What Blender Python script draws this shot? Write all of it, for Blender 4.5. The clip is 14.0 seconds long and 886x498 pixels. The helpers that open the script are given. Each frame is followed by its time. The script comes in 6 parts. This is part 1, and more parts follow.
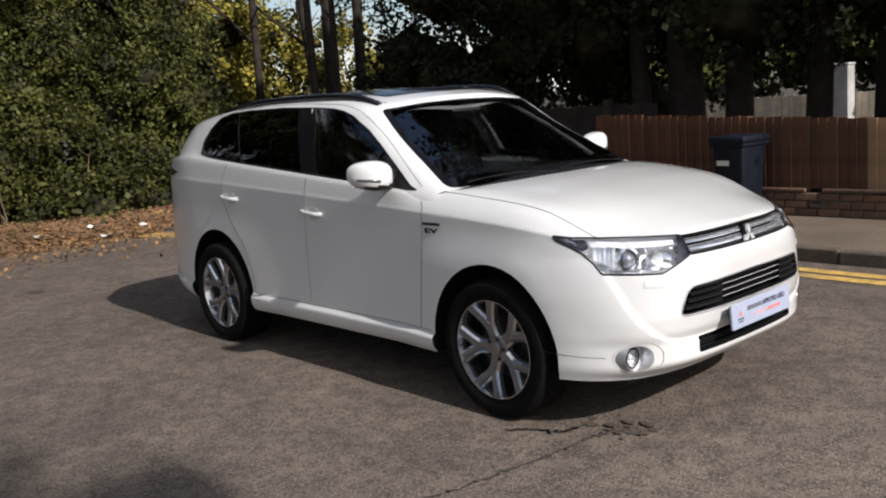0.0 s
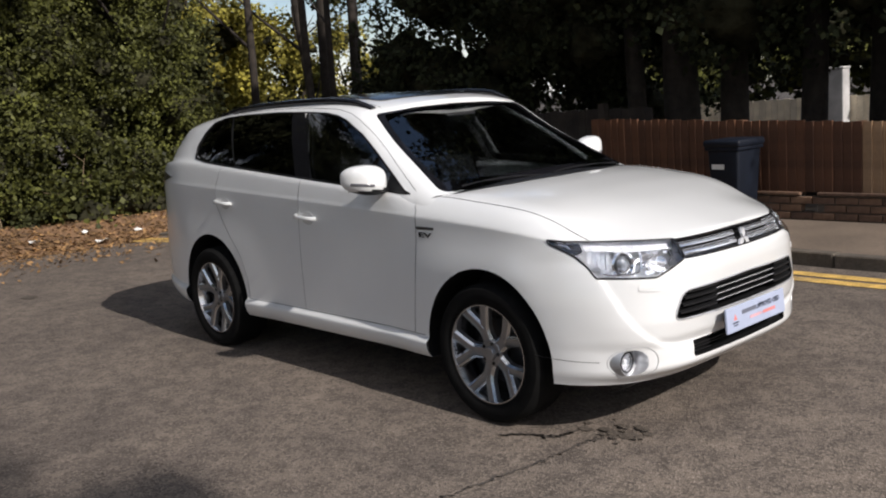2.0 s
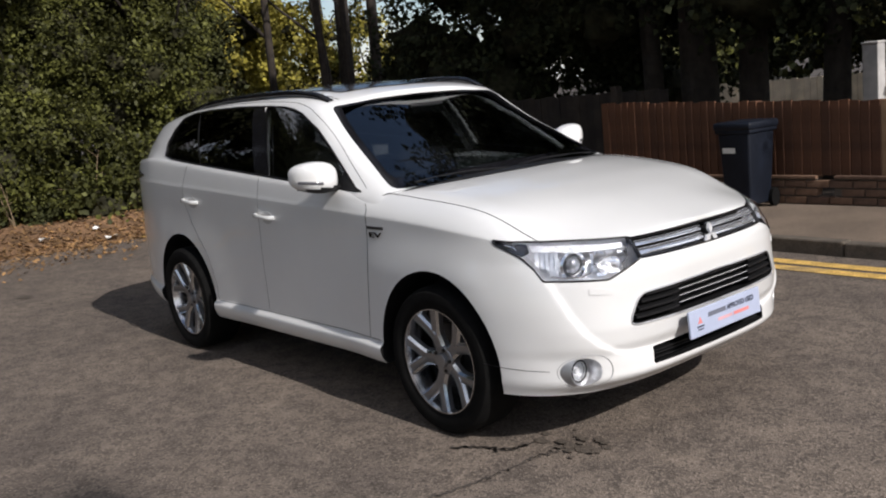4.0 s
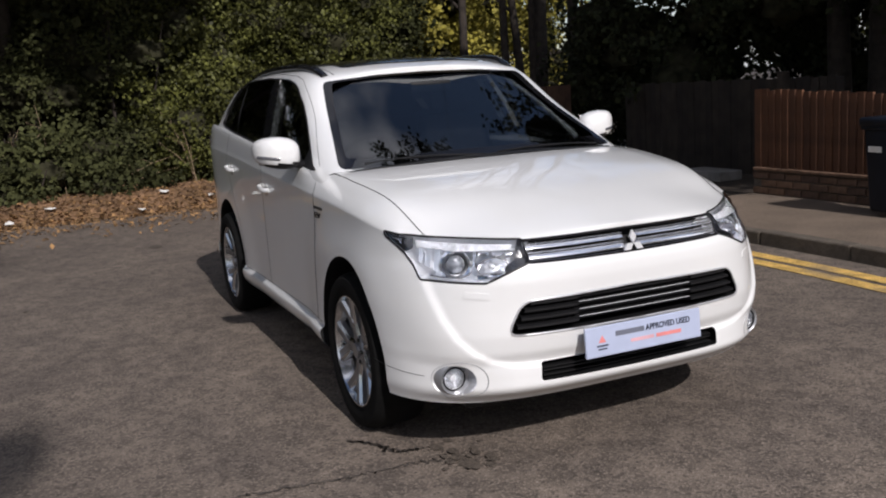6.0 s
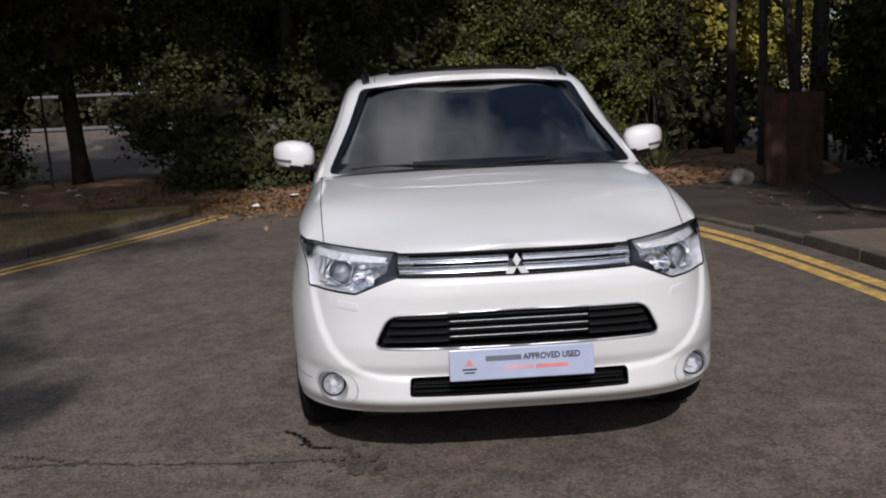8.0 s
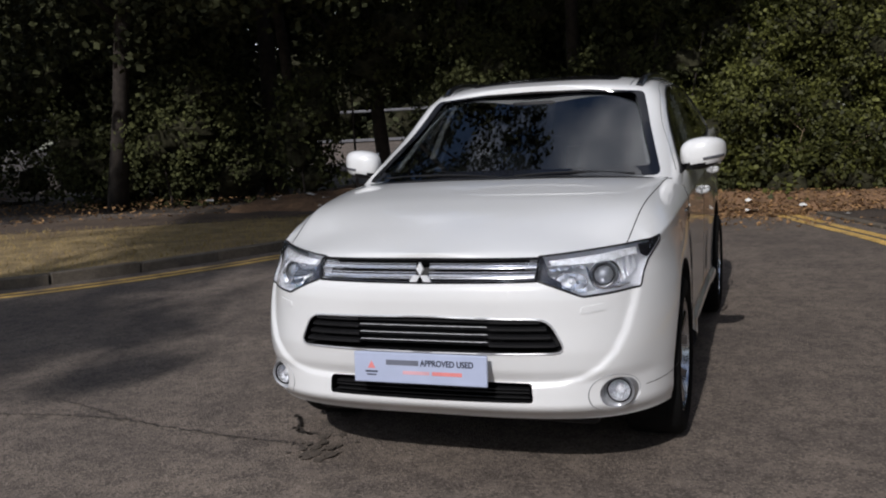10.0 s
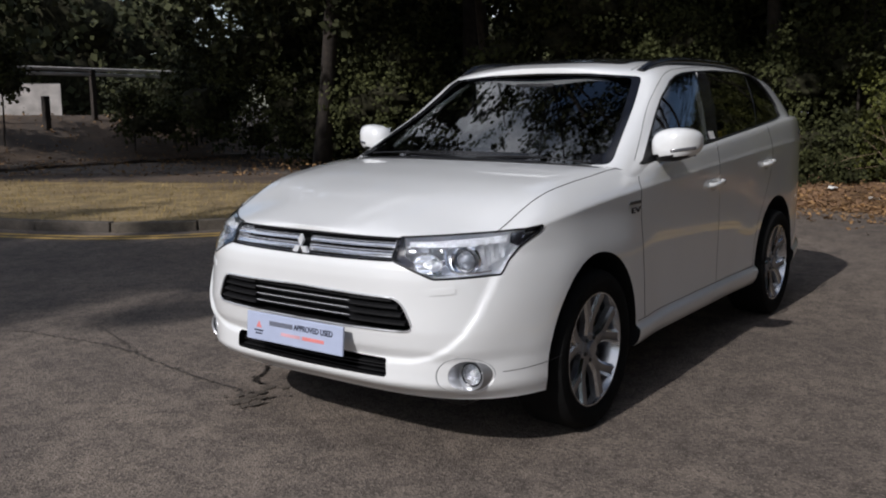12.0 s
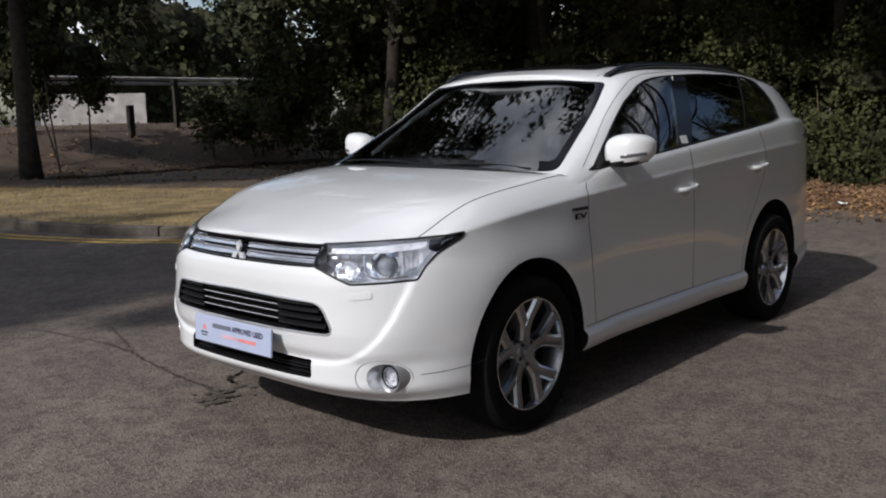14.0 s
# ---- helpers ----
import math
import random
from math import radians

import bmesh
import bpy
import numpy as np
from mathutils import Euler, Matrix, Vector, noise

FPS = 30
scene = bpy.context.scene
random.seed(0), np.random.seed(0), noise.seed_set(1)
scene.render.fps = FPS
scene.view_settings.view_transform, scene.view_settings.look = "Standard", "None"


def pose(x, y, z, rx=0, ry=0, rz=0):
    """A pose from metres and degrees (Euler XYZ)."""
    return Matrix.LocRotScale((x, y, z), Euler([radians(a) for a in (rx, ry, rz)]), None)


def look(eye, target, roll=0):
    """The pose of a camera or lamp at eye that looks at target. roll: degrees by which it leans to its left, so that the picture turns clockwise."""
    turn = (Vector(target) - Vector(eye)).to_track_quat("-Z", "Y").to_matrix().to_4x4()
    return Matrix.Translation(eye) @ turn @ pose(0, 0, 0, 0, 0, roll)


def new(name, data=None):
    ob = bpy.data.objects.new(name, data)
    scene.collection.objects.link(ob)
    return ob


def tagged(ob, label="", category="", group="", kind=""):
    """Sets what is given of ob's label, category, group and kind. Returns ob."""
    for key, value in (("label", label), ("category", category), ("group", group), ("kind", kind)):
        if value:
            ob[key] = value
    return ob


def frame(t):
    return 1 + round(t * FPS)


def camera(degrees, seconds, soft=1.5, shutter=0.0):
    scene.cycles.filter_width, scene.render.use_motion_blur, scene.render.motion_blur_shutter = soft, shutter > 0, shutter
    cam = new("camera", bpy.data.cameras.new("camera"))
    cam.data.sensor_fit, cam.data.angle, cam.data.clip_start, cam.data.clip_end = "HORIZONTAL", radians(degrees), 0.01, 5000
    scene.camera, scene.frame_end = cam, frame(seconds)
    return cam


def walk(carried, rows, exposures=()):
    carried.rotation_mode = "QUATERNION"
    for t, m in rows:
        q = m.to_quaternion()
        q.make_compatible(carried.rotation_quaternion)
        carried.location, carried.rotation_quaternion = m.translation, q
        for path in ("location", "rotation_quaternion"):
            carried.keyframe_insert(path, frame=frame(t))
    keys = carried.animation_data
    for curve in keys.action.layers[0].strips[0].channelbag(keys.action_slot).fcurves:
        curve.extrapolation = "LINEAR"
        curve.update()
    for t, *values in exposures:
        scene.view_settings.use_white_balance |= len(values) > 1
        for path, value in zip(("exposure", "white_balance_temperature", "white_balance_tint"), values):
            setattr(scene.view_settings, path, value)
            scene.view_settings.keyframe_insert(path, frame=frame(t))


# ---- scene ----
cam = camera(51.6, 14.0, soft=2.0)
PATH = [
    (0, (4.362, -3.816, 1.537), (2.893, -2.499, 1.21), -4.3),
    (0.5, (4.361, -3.809, 1.535), (2.892, -2.49, 1.214), -4.3),
    (1, (4.363, -3.812, 1.533), (2.895, -2.491, 1.218), -4.3),
    (1.5, (4.363, -3.805, 1.534), (2.897, -2.482, 1.219), -4.4),
    (2, (4.36, -3.796, 1.533), (2.895, -2.472, 1.215), -4.4),
    (2.5, (4.308, -3.79, 1.532), (2.851, -2.457, 1.212), -4.6),
    (3, (4.279, -3.743, 1.516), (2.838, -2.396, 1.187), -5.2),
    (3.2, (4.287, -3.679, 1.526), (2.845, -2.335, 1.187), -5.5),
    (5.3, (4.847, -2.479, 1.456), (3.103, -1.552, 1.142), -4.4),
    (5.5, (4.889, -2.358, 1.433), (3.121, -1.477, 1.118), -4.2),
    (6, (5.018, -1.994, 1.439), (3.212, -1.209, 1.086), -3.7),
    (6.5, (5.231, -1.61, 1.427), (3.357, -0.993, 1.093), -3.4),
    (7, (5.281, -1.245, 1.4), (3.361, -0.778, 1.088), -3.5),
    (7.5, (5.315, -0.846, 1.403), (3.366, -0.54, 1.076), -3.6),
    (8, (5.413, -0.42, 1.406), (3.441, -0.322, 1.088), -2.6),
    (8.5, (5.395, -0.025, 1.388), (3.422, -0.104, 1.07), -2.8),
    (8.7, (5.396, 0.146, 1.378), (3.425, -0.021, 1.081), -2.9),
    (10.8, (5.108, 1.755, 1.339), (3.349, 0.85, 1.038), -1.1),
    (11, (5.042, 1.874, 1.346), (3.311, 0.923, 1.036), -0.5),
    (11.5, (4.902, 2.237, 1.342), (3.238, 1.168, 1.045), -0.8),
    (12, (4.766, 2.516, 1.358), (3.161, 1.364, 1.045), -0.3),
    (12.5, (4.605, 2.735, 1.375), (3.044, 1.523, 1.066), -0.2),
    (13, (4.491, 2.962, 1.378), (2.989, 1.678, 1.073), -0.4),
    (13.5, (4.438, 3.054, 1.374), (2.948, 1.755, 1.071), -0.5),
    (14, (4.433, 3.098, 1.382), (2.956, 1.784, 1.076), -1.2),
]
walk(cam, [(t, look(eye, target, roll)) for t, eye, target, roll in PATH], exposures=[(0, 0.32, 6550, 13), (3.2, 0.28, 6500, 13), (5.5, 0.11, 6400, 15), (7.0, -0.14, 6280, 16), (8.5, -0.30, 6250, 15), (11.0, -0.23, 6150, 13), (14.0, -0.08, 6150, 13)])

# ---- light ----
SUN = Vector((2.2, -0.05, 1.62)).normalized()
world = bpy.data.worlds.new("world")
scene.world = world
world.use_nodes = True
wn = world.node_tree.nodes
sky = wn.new("ShaderNodeTexSky")
sky.sky_type, sky.sun_disc = "NISHITA", False
sky.sun_elevation = math.asin(SUN.z)
sky.sun_rotation = math.atan2(SUN.x, SUN.y)
# drifting broken cloud over the blue
cloud = wn.new("ShaderNodeTexNoise")
cloud.inputs["Scale"].default_value, cloud.inputs["Detail"].default_value = 2.6, 7.0
drift = wn.new("ShaderNodeMapping")
drift.inputs["Location"].default_value = (9.5, 2.7, 5.2)
coord, cover, blend = wn.new("ShaderNodeTexCoord"), wn.new("ShaderNodeMapRange"), wn.new("ShaderNodeMix")
cover.inputs[1].default_value, cover.inputs[2].default_value = 0.48, 0.63
blend.data_type = "RGBA"
billow, heap = wn.new("ShaderNodeTexNoise"), wn.new("ShaderNodeMix")
billow.inputs["Scale"].default_value, billow.inputs["Detail"].default_value = 7.0, 6.0
heap.data_type = "RGBA"
heap.inputs[6].default_value, heap.inputs[7].default_value = (5.4, 5.8, 6.4, 1), (16.0, 15.8, 15.5, 1)
puff = wn.new("ShaderNodeMapRange")
puff.inputs[1].default_value, puff.inputs[2].default_value = 0.36, 0.64
for a, c in ((coord.outputs["Generated"], drift.inputs["Vector"]), (drift.outputs["Vector"], cloud.inputs["Vector"]), (cloud.outputs["Fac"], cover.inputs[0]), (cover.outputs[0], blend.inputs[0]), (drift.outputs["Vector"], billow.inputs["Vector"]), (billow.outputs["Fac"], puff.inputs[0]), (puff.outputs[0], heap.inputs[0]), (heap.outputs[2], blend.inputs[7]), (sky.outputs[0], blend.inputs[6]), (blend.outputs[2], wn["Background"].inputs[0])):
    world.node_tree.links.new(a, c)
wn["Background"].inputs[1].default_value = 0.092
sun = new("sun", bpy.data.lights.new("sun", "SUN"))
sun.data.energy, sun.data.angle, sun.data.color = 3.65, radians(0.8), (1.0, 0.955, 0.89)
sun.matrix_world = look((0, 0, 30), Vector((0, 0, 30)) - SUN)


# ---- materials ----
def material(name, colour, rough=0.6, metal=0.0, scale=8.0, vary=0.15, bump=0.0, bump_scale=60.0, second=None, coat=0.0, spec=0.5, island=0.0, obrand=0.0, fine=0.0):
    """A procedural surface: base colour, a slow and a fine variation, relief."""
    m = bpy.data.materials.new(name)
    m.use_nodes = True
    nt = m.node_tree
    b = nt.nodes["Principled BSDF"]
    b.inputs["Roughness"].default_value, b.inputs["Metallic"].default_value = rough, metal
    b.inputs["Specular IOR Level"].default_value = spec
    b.inputs["Coat Weight"].default_value, b.inputs["Coat Roughness"].default_value = coat, 0.03
    co = nt.nodes.new("ShaderNodeTexCoord").outputs["Object"]

    def tex(sc, detail=4.0):
        n = nt.nodes.new("ShaderNodeTexNoise")
        n.inputs["Scale"].default_value, n.inputs["Detail"].default_value = sc, detail
        nt.links.new(co, n.inputs["Vector"])
        return n.outputs["Fac"]

    def mix(fac, a, c, kind="MIX"):
        n = nt.nodes.new("ShaderNodeMix")
        n.data_type, n.blend_type = "RGBA", kind
        for sock, val in ((n.inputs[0], fac), (n.inputs[6], a), (n.inputs[7], c)):
            if isinstance(val, bpy.types.NodeSocket):
                nt.links.new(val, sock)
            else:
                sock.default_value = (*val, 1) if isinstance(val, tuple) else val
        return n.outputs[2]

    def ramp(src, lo, hi):
        n = nt.nodes.new("ShaderNodeMapRange")
        n.inputs[1].default_value, n.inputs[2].default_value = lo, hi
        nt.links.new(src, n.inputs[0])
        return n.outputs[0]

    dark = tuple(c * (1 - vary) for c in colour)
    light = tuple(min(1, c * (1 + vary)) for c in colour)
    out = mix(ramp(tex(scale), 0.35, 0.65), dark, light)
    if second:
        out = mix(ramp(tex(scale * 0.22, 6.0), 0.52, 0.68), out, second)
    if fine:
        lo, hi = 1 - fine, 1 + fine
        out = mix(1.0, out, mix(ramp(tex(bump_scale * 1.7, 2.0), 0.36, 0.64), (lo, lo, lo), (hi, hi, hi)), "MULTIPLY")
    if island or obrand:
        src = nt.nodes.new("ShaderNodeNewGeometry").outputs["Random Per Island"] if island else nt.nodes.new("ShaderNodeObjectInfo").outputs["Random"]
        k = island or obrand
        out = mix(1.0, out, mix(src, (1 - k, 1 - k, 1 - k), (1 + k, 1 + k * 0.9, 1 + k * 0.4)), "MULTIPLY")
    nt.links.new(out, b.inputs["Base Color"])
    if bump:
        n = nt.nodes.new("ShaderNodeBump")
        n.inputs["Strength"].default_value, n.inputs["Distance"].default_value = bump, 0.01
        nt.links.new(tex(bump_scale, 6.0), n.inputs["Height"])
        nt.links.new(n.outputs[0], b.inputs["Normal"])
    return m


def glass(name, tint, rough=0.0, ior=1.5):
    m = bpy.data.materials.new(name)
    m.use_nodes = True
    b = m.node_tree.nodes["Principled BSDF"]
    b.inputs["Base Color"].default_value = (*tint, 1)
    b.inputs["Roughness"].default_value, b.inputs["IOR"].default_value = rough, ior
    b.inputs["Transmission Weight"].default_value = 1.0
    return m


PAINT = material("white_paint", (0.745, 0.752, 0.75), rough=0.32, scale=3.0, vary=0.015, coat=1.0)
BLACK = material("black_plastic", (0.010, 0.010, 0.011), rough=0.5, spec=0.3, vary=0.2, bump=0.1, bump_scale=300)
GLOSS = material("gloss_black", (0.008, 0.008, 0.01), rough=0.12, vary=0.1)
RUBBER = material("tyre_rubber", (0.005, 0.005, 0.005), rough=0.9, spec=0.15, vary=0.25, bump=0.15, bump_scale=200, scale=20)
ALLOY = material("alloy", (0.58, 0.59, 0.61), rough=0.2, metal=1.0, vary=0.04)
ALLOY_FACE = material("alloy_painted", (0.30, 0.30, 0.31), rough=0.32, metal=0.75, vary=0.08)
ALLOY_DARK = material("alloy_dark", (0.10, 0.10, 0.105), rough=0.4, metal=0.9, vary=0.1)
CHROME = material("chrome", (0.92, 0.93, 0.96), rough=0.12, metal=1.0, vary=0.02)
SILVER = material("silver_trim", (0.66, 0.67, 0.69), rough=0.32, metal=0.6, vary=0.03)
LENS = glass("lamp_lens", (0.95, 0.97, 1.0), ior=1.45)
GLASS = glass("window_glass", (0.10, 0.115, 0.125), ior=1.85)
PRIVACY = glass("privacy_glass", (0.05, 0.055, 0.06), ior=1.65)
REDLENS = material("red_lens", (0.05, 0.045, 0.045), rough=0.12, vary=0.1)
TRIM_IN = material("interior_grey", (0.016, 0.016, 0.018), rough=0.8, vary=0.15, bump=0.1)
TRIM_LIGHT = material("interior_beige", (0.55, 0.54, 0.52), rough=0.8, vary=0.05)
PLATE = material("plate_film", (0.42, 0.47, 0.62), rough=0.25, vary=0.03, scale=12)
INK = material("plate_ink", (0.02, 0.025, 0.045), rough=0.5, vary=0.1)
INK_GREY = material("plate_grey_ink", (0.13, 0.14, 0.18), rough=0.5, vary=0.1)
INK_PINK = material("plate_pale_red", (0.62, 0.36, 0.40), rough=0.5, vary=0.1)
INK_RED = material("plate_red", (0.72, 0.24, 0.23), rough=0.5, vary=0.1)


def asphalt(name, base, stone, scale=85.0):
    """Worn surface dressing: dark binder, pale and dark chippings, broad mottling and darker wear."""
    m = bpy.data.materials.new(name)
    m.use_nodes = True
    nt = m.node_tree
    b = nt.nodes["Principled BSDF"]
    b.inputs["Roughness"].default_value = 0.9
    co = nt.nodes.new("ShaderNodeTexCoord").outputs["Object"]

    def noise_at(sc, detail, lo, hi):
        n, r = nt.nodes.new("ShaderNodeTexNoise"), nt.nodes.new("ShaderNodeMapRange")
        n.inputs["Scale"].default_value, n.inputs["Detail"].default_value = sc, detail
        r.inputs[1].default_value, r.inputs[2].default_value = lo, hi
        nt.links.new(co, n.inputs["Vector"])
        nt.links.new(n.outputs["Fac"], r.inputs[0])
        return r.outputs[0]

    def mix(fac, a, c, kind="MIX"):
        n = nt.nodes.new("ShaderNodeMix")
        n.data_type, n.blend_type = "RGBA", kind
        for sock, val in ((n.inputs[0], fac), (n.inputs[6], a), (n.inputs[7], c)):
            if isinstance(val, bpy.types.NodeSocket):
                nt.links.new(val, sock)
            else:
                sock.default_value = (*val, 1) if isinstance(val, tuple) else val
        return n.outputs[2]

    cells = nt.nodes.new("ShaderNodeTexVoronoi")
    cells.inputs["Scale"].default_value = scale
    nt.links.new(co, cells.inputs["Vector"])
    split = nt.nodes.new("ShaderNodeSeparateColor")
    nt.links.new(cells.outputs["Color"], split.inputs[0])
    pick = nt.nodes.new("ShaderNodeMapRange")
    pick.inputs[1].default_value, pick.inputs[2].default_value = 0.58, 1.0
    nt.links.new(split.outputs[0], pick.inputs[0])
    dark = tuple(0.67 * c for c in base)
    out = mix(noise_at(9.0, 8.0, 0.36, 0.64), dark, tuple(1.22 * c for c in base))
    out = mix(pick.outputs[0], out, stone)
    grit = nt.nodes.new("ShaderNodeTexVoronoi")
    grit.inputs["Scale"].default_value = scale * 0.62
    nt.links.new(co, grit.inputs["Vector"])
    part_of = nt.nodes.new("ShaderNodeSeparateColor")
    nt.links.new(grit.outputs["Color"], part_of.inputs[0])
    gap = nt.nodes.new("ShaderNodeMapRange")
    gap.inputs[1].default_value, gap.inputs[2].default_value, gap.inputs[4].default_value = 0.80, 0.92, 0.75
    nt.links.new(part_of.outputs[1], gap.inputs[0])
    out = mix(gap.outputs[0], out, tuple(0.42 * c for c in base))
    out = mix(1.0, out, mix(noise_at(0.55, 5.0, 0.35, 0.65), (0.84, 0.83, 0.82), (1.10, 1.09, 1.06)), "MULTIPLY")
    out = mix(1.0, out, mix(noise_at(2.6, 6.0, 0.40, 0.68), (1.06, 1.06, 1.05), (0.80, 0.80, 0.81)), "MULTIPLY")
    nt.links.new(out, b.inputs["Base Color"])
    bump = nt.nodes.new("ShaderNodeBump")
    bump.inputs["Strength"].default_value, bump.inputs["Distance"].default_value = 0.7, 0.006
    nt.links.new(cells.outputs["Distance"], bump.inputs["Height"])
    nt.links.new(bump.outputs[0], b.inputs["Normal"])
    return m


ASPHALT = asphalt("asphalt", (0.132, 0.107, 0.089), (0.228, 0.188, 0.158), 120.0)
PAVING = material("footway_asphalt", (0.155, 0.118, 0.088), rough=0.92, scale=2.0, vary=0.15, bump=0.4, bump_scale=80, fine=0.35)
KERB = material("kerb_concrete", (0.102, 0.086, 0.070), rough=0.9, scale=6, vary=0.2, bump=0.4, bump_scale=90, obrand=0.18, fine=0.25)
YELLOW = material("yellow_line", (0.58, 0.37, 0.10), rough=0.85, scale=9, vary=0.22, bump=0.3, bump_scale=70, second=(0.27, 0.20, 0.11), fine=0.35)
SOIL = material("soil", (0.046, 0.034, 0.025), rough=0.95, scale=1.5, vary=0.3, bump=0.8, bump_scale=25, second=(0.05, 0.036, 0.024), fine=0.4)
GRASS = material("dry_grass", (0.29, 0.215, 0.085), rough=0.9, scale=2.5, vary=0.25, island=0.35)
TURF = material("turf", (0.235, 0.17, 0.078), rough=0.95, scale=3, vary=0.3, bump=0.8, bump_scale=45, second=(0.17, 0.12, 0.065), fine=0.4)
BARK = material("bark", (0.032, 0.025, 0.020), rough=0.95, scale=9, vary=0.35, bump=0.9, bump_scale=30)
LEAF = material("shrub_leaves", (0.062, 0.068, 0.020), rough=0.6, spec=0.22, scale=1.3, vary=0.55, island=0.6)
# darker copy of the shrub leaves: the wood's shade is put into their colour
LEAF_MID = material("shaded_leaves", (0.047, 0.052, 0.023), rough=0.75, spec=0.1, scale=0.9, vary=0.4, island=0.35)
LEAF_DARK = material("conifer_leaves", (0.052, 0.057, 0.031), rough=0.75, spec=0.1, scale=0.8, vary=0.4, island=0.35)
# near-black fill for crown insides: shade among the leaves, put into the colour
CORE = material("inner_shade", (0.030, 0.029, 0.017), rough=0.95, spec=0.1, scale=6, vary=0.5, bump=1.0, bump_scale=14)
# darker copy of the conifer leaf colour, for growth behind the fence
LEAF_BLACK = material("near_black_leaves", (0.032, 0.037, 0.021), rough=0.8, spec=0.08, scale=0.8, vary=0.4, island=0.35)
LEAF_GOLD = material("golden_leaves", (0.29, 0.26, 0.055), rough=0.65, spec=0.22, scale=1.2, vary=0.25, island=0.4)
LITTER = material("fallen_leaves", (0.21, 0.125, 0.063), rough=0.85, scale=4, vary=0.3, island=0.55)
FENCE = material("fence_timber", (0.10, 0.044, 0.024), rough=0.8, scale=5, vary=0.25, bump=0.35, bump_scale=40, obrand=0.22)
FENCE_NEW = material("fence_timber_pale", (0.34, 0.22, 0.13), rough=0.8, scale=5, vary=0.2, bump=0.35, bump_scale=40, obrand=0.12)
BRICK = material("brick", (0.135, 0.080, 0.056), rough=0.9, scale=14, vary=0.25, bump=0.5, bump_scale=60, obrand=0.3)
MORTAR = material("mortar", (0.10, 0.085, 0.07), rough=0.95, scale=10, vary=0.2, bump=0.4)
BIN = material("bin_plastic", (0.007, 0.010, 0.018), rough=0.55, spec=0.25, scale=6, vary=0.2)
LABEL = material("label_white", (0.7, 0.7, 0.68), rough=0.6, vary=0.05)
PALE = material("pale_boards", (0.68, 0.60, 0.48), rough=0.85, scale=4, vary=0.15, obrand=0.12)
STONE = material("pale_stone", (0.22, 0.208, 0.195), rough=0.9, scale=5, vary=0.25, bump=0.5)
LITTER_WHITE = material("paper", (0.75, 0.74, 0.7), rough=0.8, vary=0.05)
EARTH = material("trodden_earth", (0.088, 0.060, 0.040), rough=0.95, scale=2.0, vary=0.2, bump=0.5, bump_scale=60, second=(0.06, 0.045, 0.034), fine=0.35)
DARKWOOD = material("weathered_boards", (0.026, 0.020, 0.017), rough=0.85, scale=5, vary=0.3, bump=0.3, obrand=0.2)


# ---- mesh helpers ----
def mesh_of(name, verts, faces, mats, smooth=False, idx=None):
    me = bpy.data.meshes.new(name)
    me.from_pydata([tuple(v) for v in verts], [], [tuple(f) for f in faces])
    for m in mats if isinstance(mats, (list, tuple)) else [mats]:
        me.materials.append(m)
    if idx is not None:
        me.polygons.foreach_set("material_index", idx)
    if smooth:
        me.polygons.foreach_set("use_smooth", [True] * len(me.polygons))
    me.update()
    return me


def put(name, me, parent=None, m=None, label="", **tags):
    ob = new(name, me)
    if parent:
        ob.parent = parent
    if m is not None:
        ob.matrix_basis = m
    return tagged(ob, label, **tags) if label or tags else ob


def part(name, bm, mat, parent, label="", smooth=None, m=None):
    """One bmesh as one mesh under a thing or a part."""
    me = bpy.data.meshes.new(name)
    if smooth is not None:
        for e in bm.edges:
            e.smooth = len(e.link_faces) != 2 or e.calc_face_angle(0.0) < radians(smooth)
        for f in bm.faces:
            f.smooth = True
    bm.to_mesh(me)
    bm.free()
    for q in mat if isinstance(mat, (list, tuple)) else [mat]:
        me.materials.append(q)
    return put(name, me, parent, m, label)


def boxed(size, at=(0, 0, 0), bevel=0.0, seg=2, bm=None):
    bm = bm or bmesh.new()
    r = bmesh.ops.create_cube(bm, size=1.0, matrix=Matrix.Translation(at) @ Matrix.Diagonal((*size, 1)))
    if bevel:
        es = {e for v in r["verts"] for e in v.link_edges}
        bmesh.ops.bevel(bm, geom=list(es), offset=bevel, segments=seg, affect="EDGES", profile=0.5)
    return bm


def tube(points, radii, seg=8, bm=None, caps=True):
    """A tapered tube along a line of points."""
    bm = bm or bmesh.new()
    pts = [Vector(p) for p in points]
    rings = []
    for i, p in enumerate(pts):
        d = (pts[min(i + 1, len(pts) - 1)] - pts[max(i - 1, 0)]).normalized()
        a = d.orthogonal().normalized() if abs(d.z) > 0.9 else d.cross(Vector((0, 0, 1))).normalized()
        b = d.cross(a)
        r = radii[i] if isinstance(radii, (list, tuple)) else radii
        rings.append([bm.verts.new(p + r * (math.cos(2 * math.pi * k / seg) * a + math.sin(2 * math.pi * k / seg) * b)) for k in range(seg)])
    for q, r in zip(rings, rings[1:]):
        for k in range(seg):
            bm.faces.new((q[k], q[(k + 1) % seg], r[(k + 1) % seg], r[k]))
    if caps:
        bm.faces.new(rings[0][::-1])
        bm.faces.new(rings[-1])
    return bm


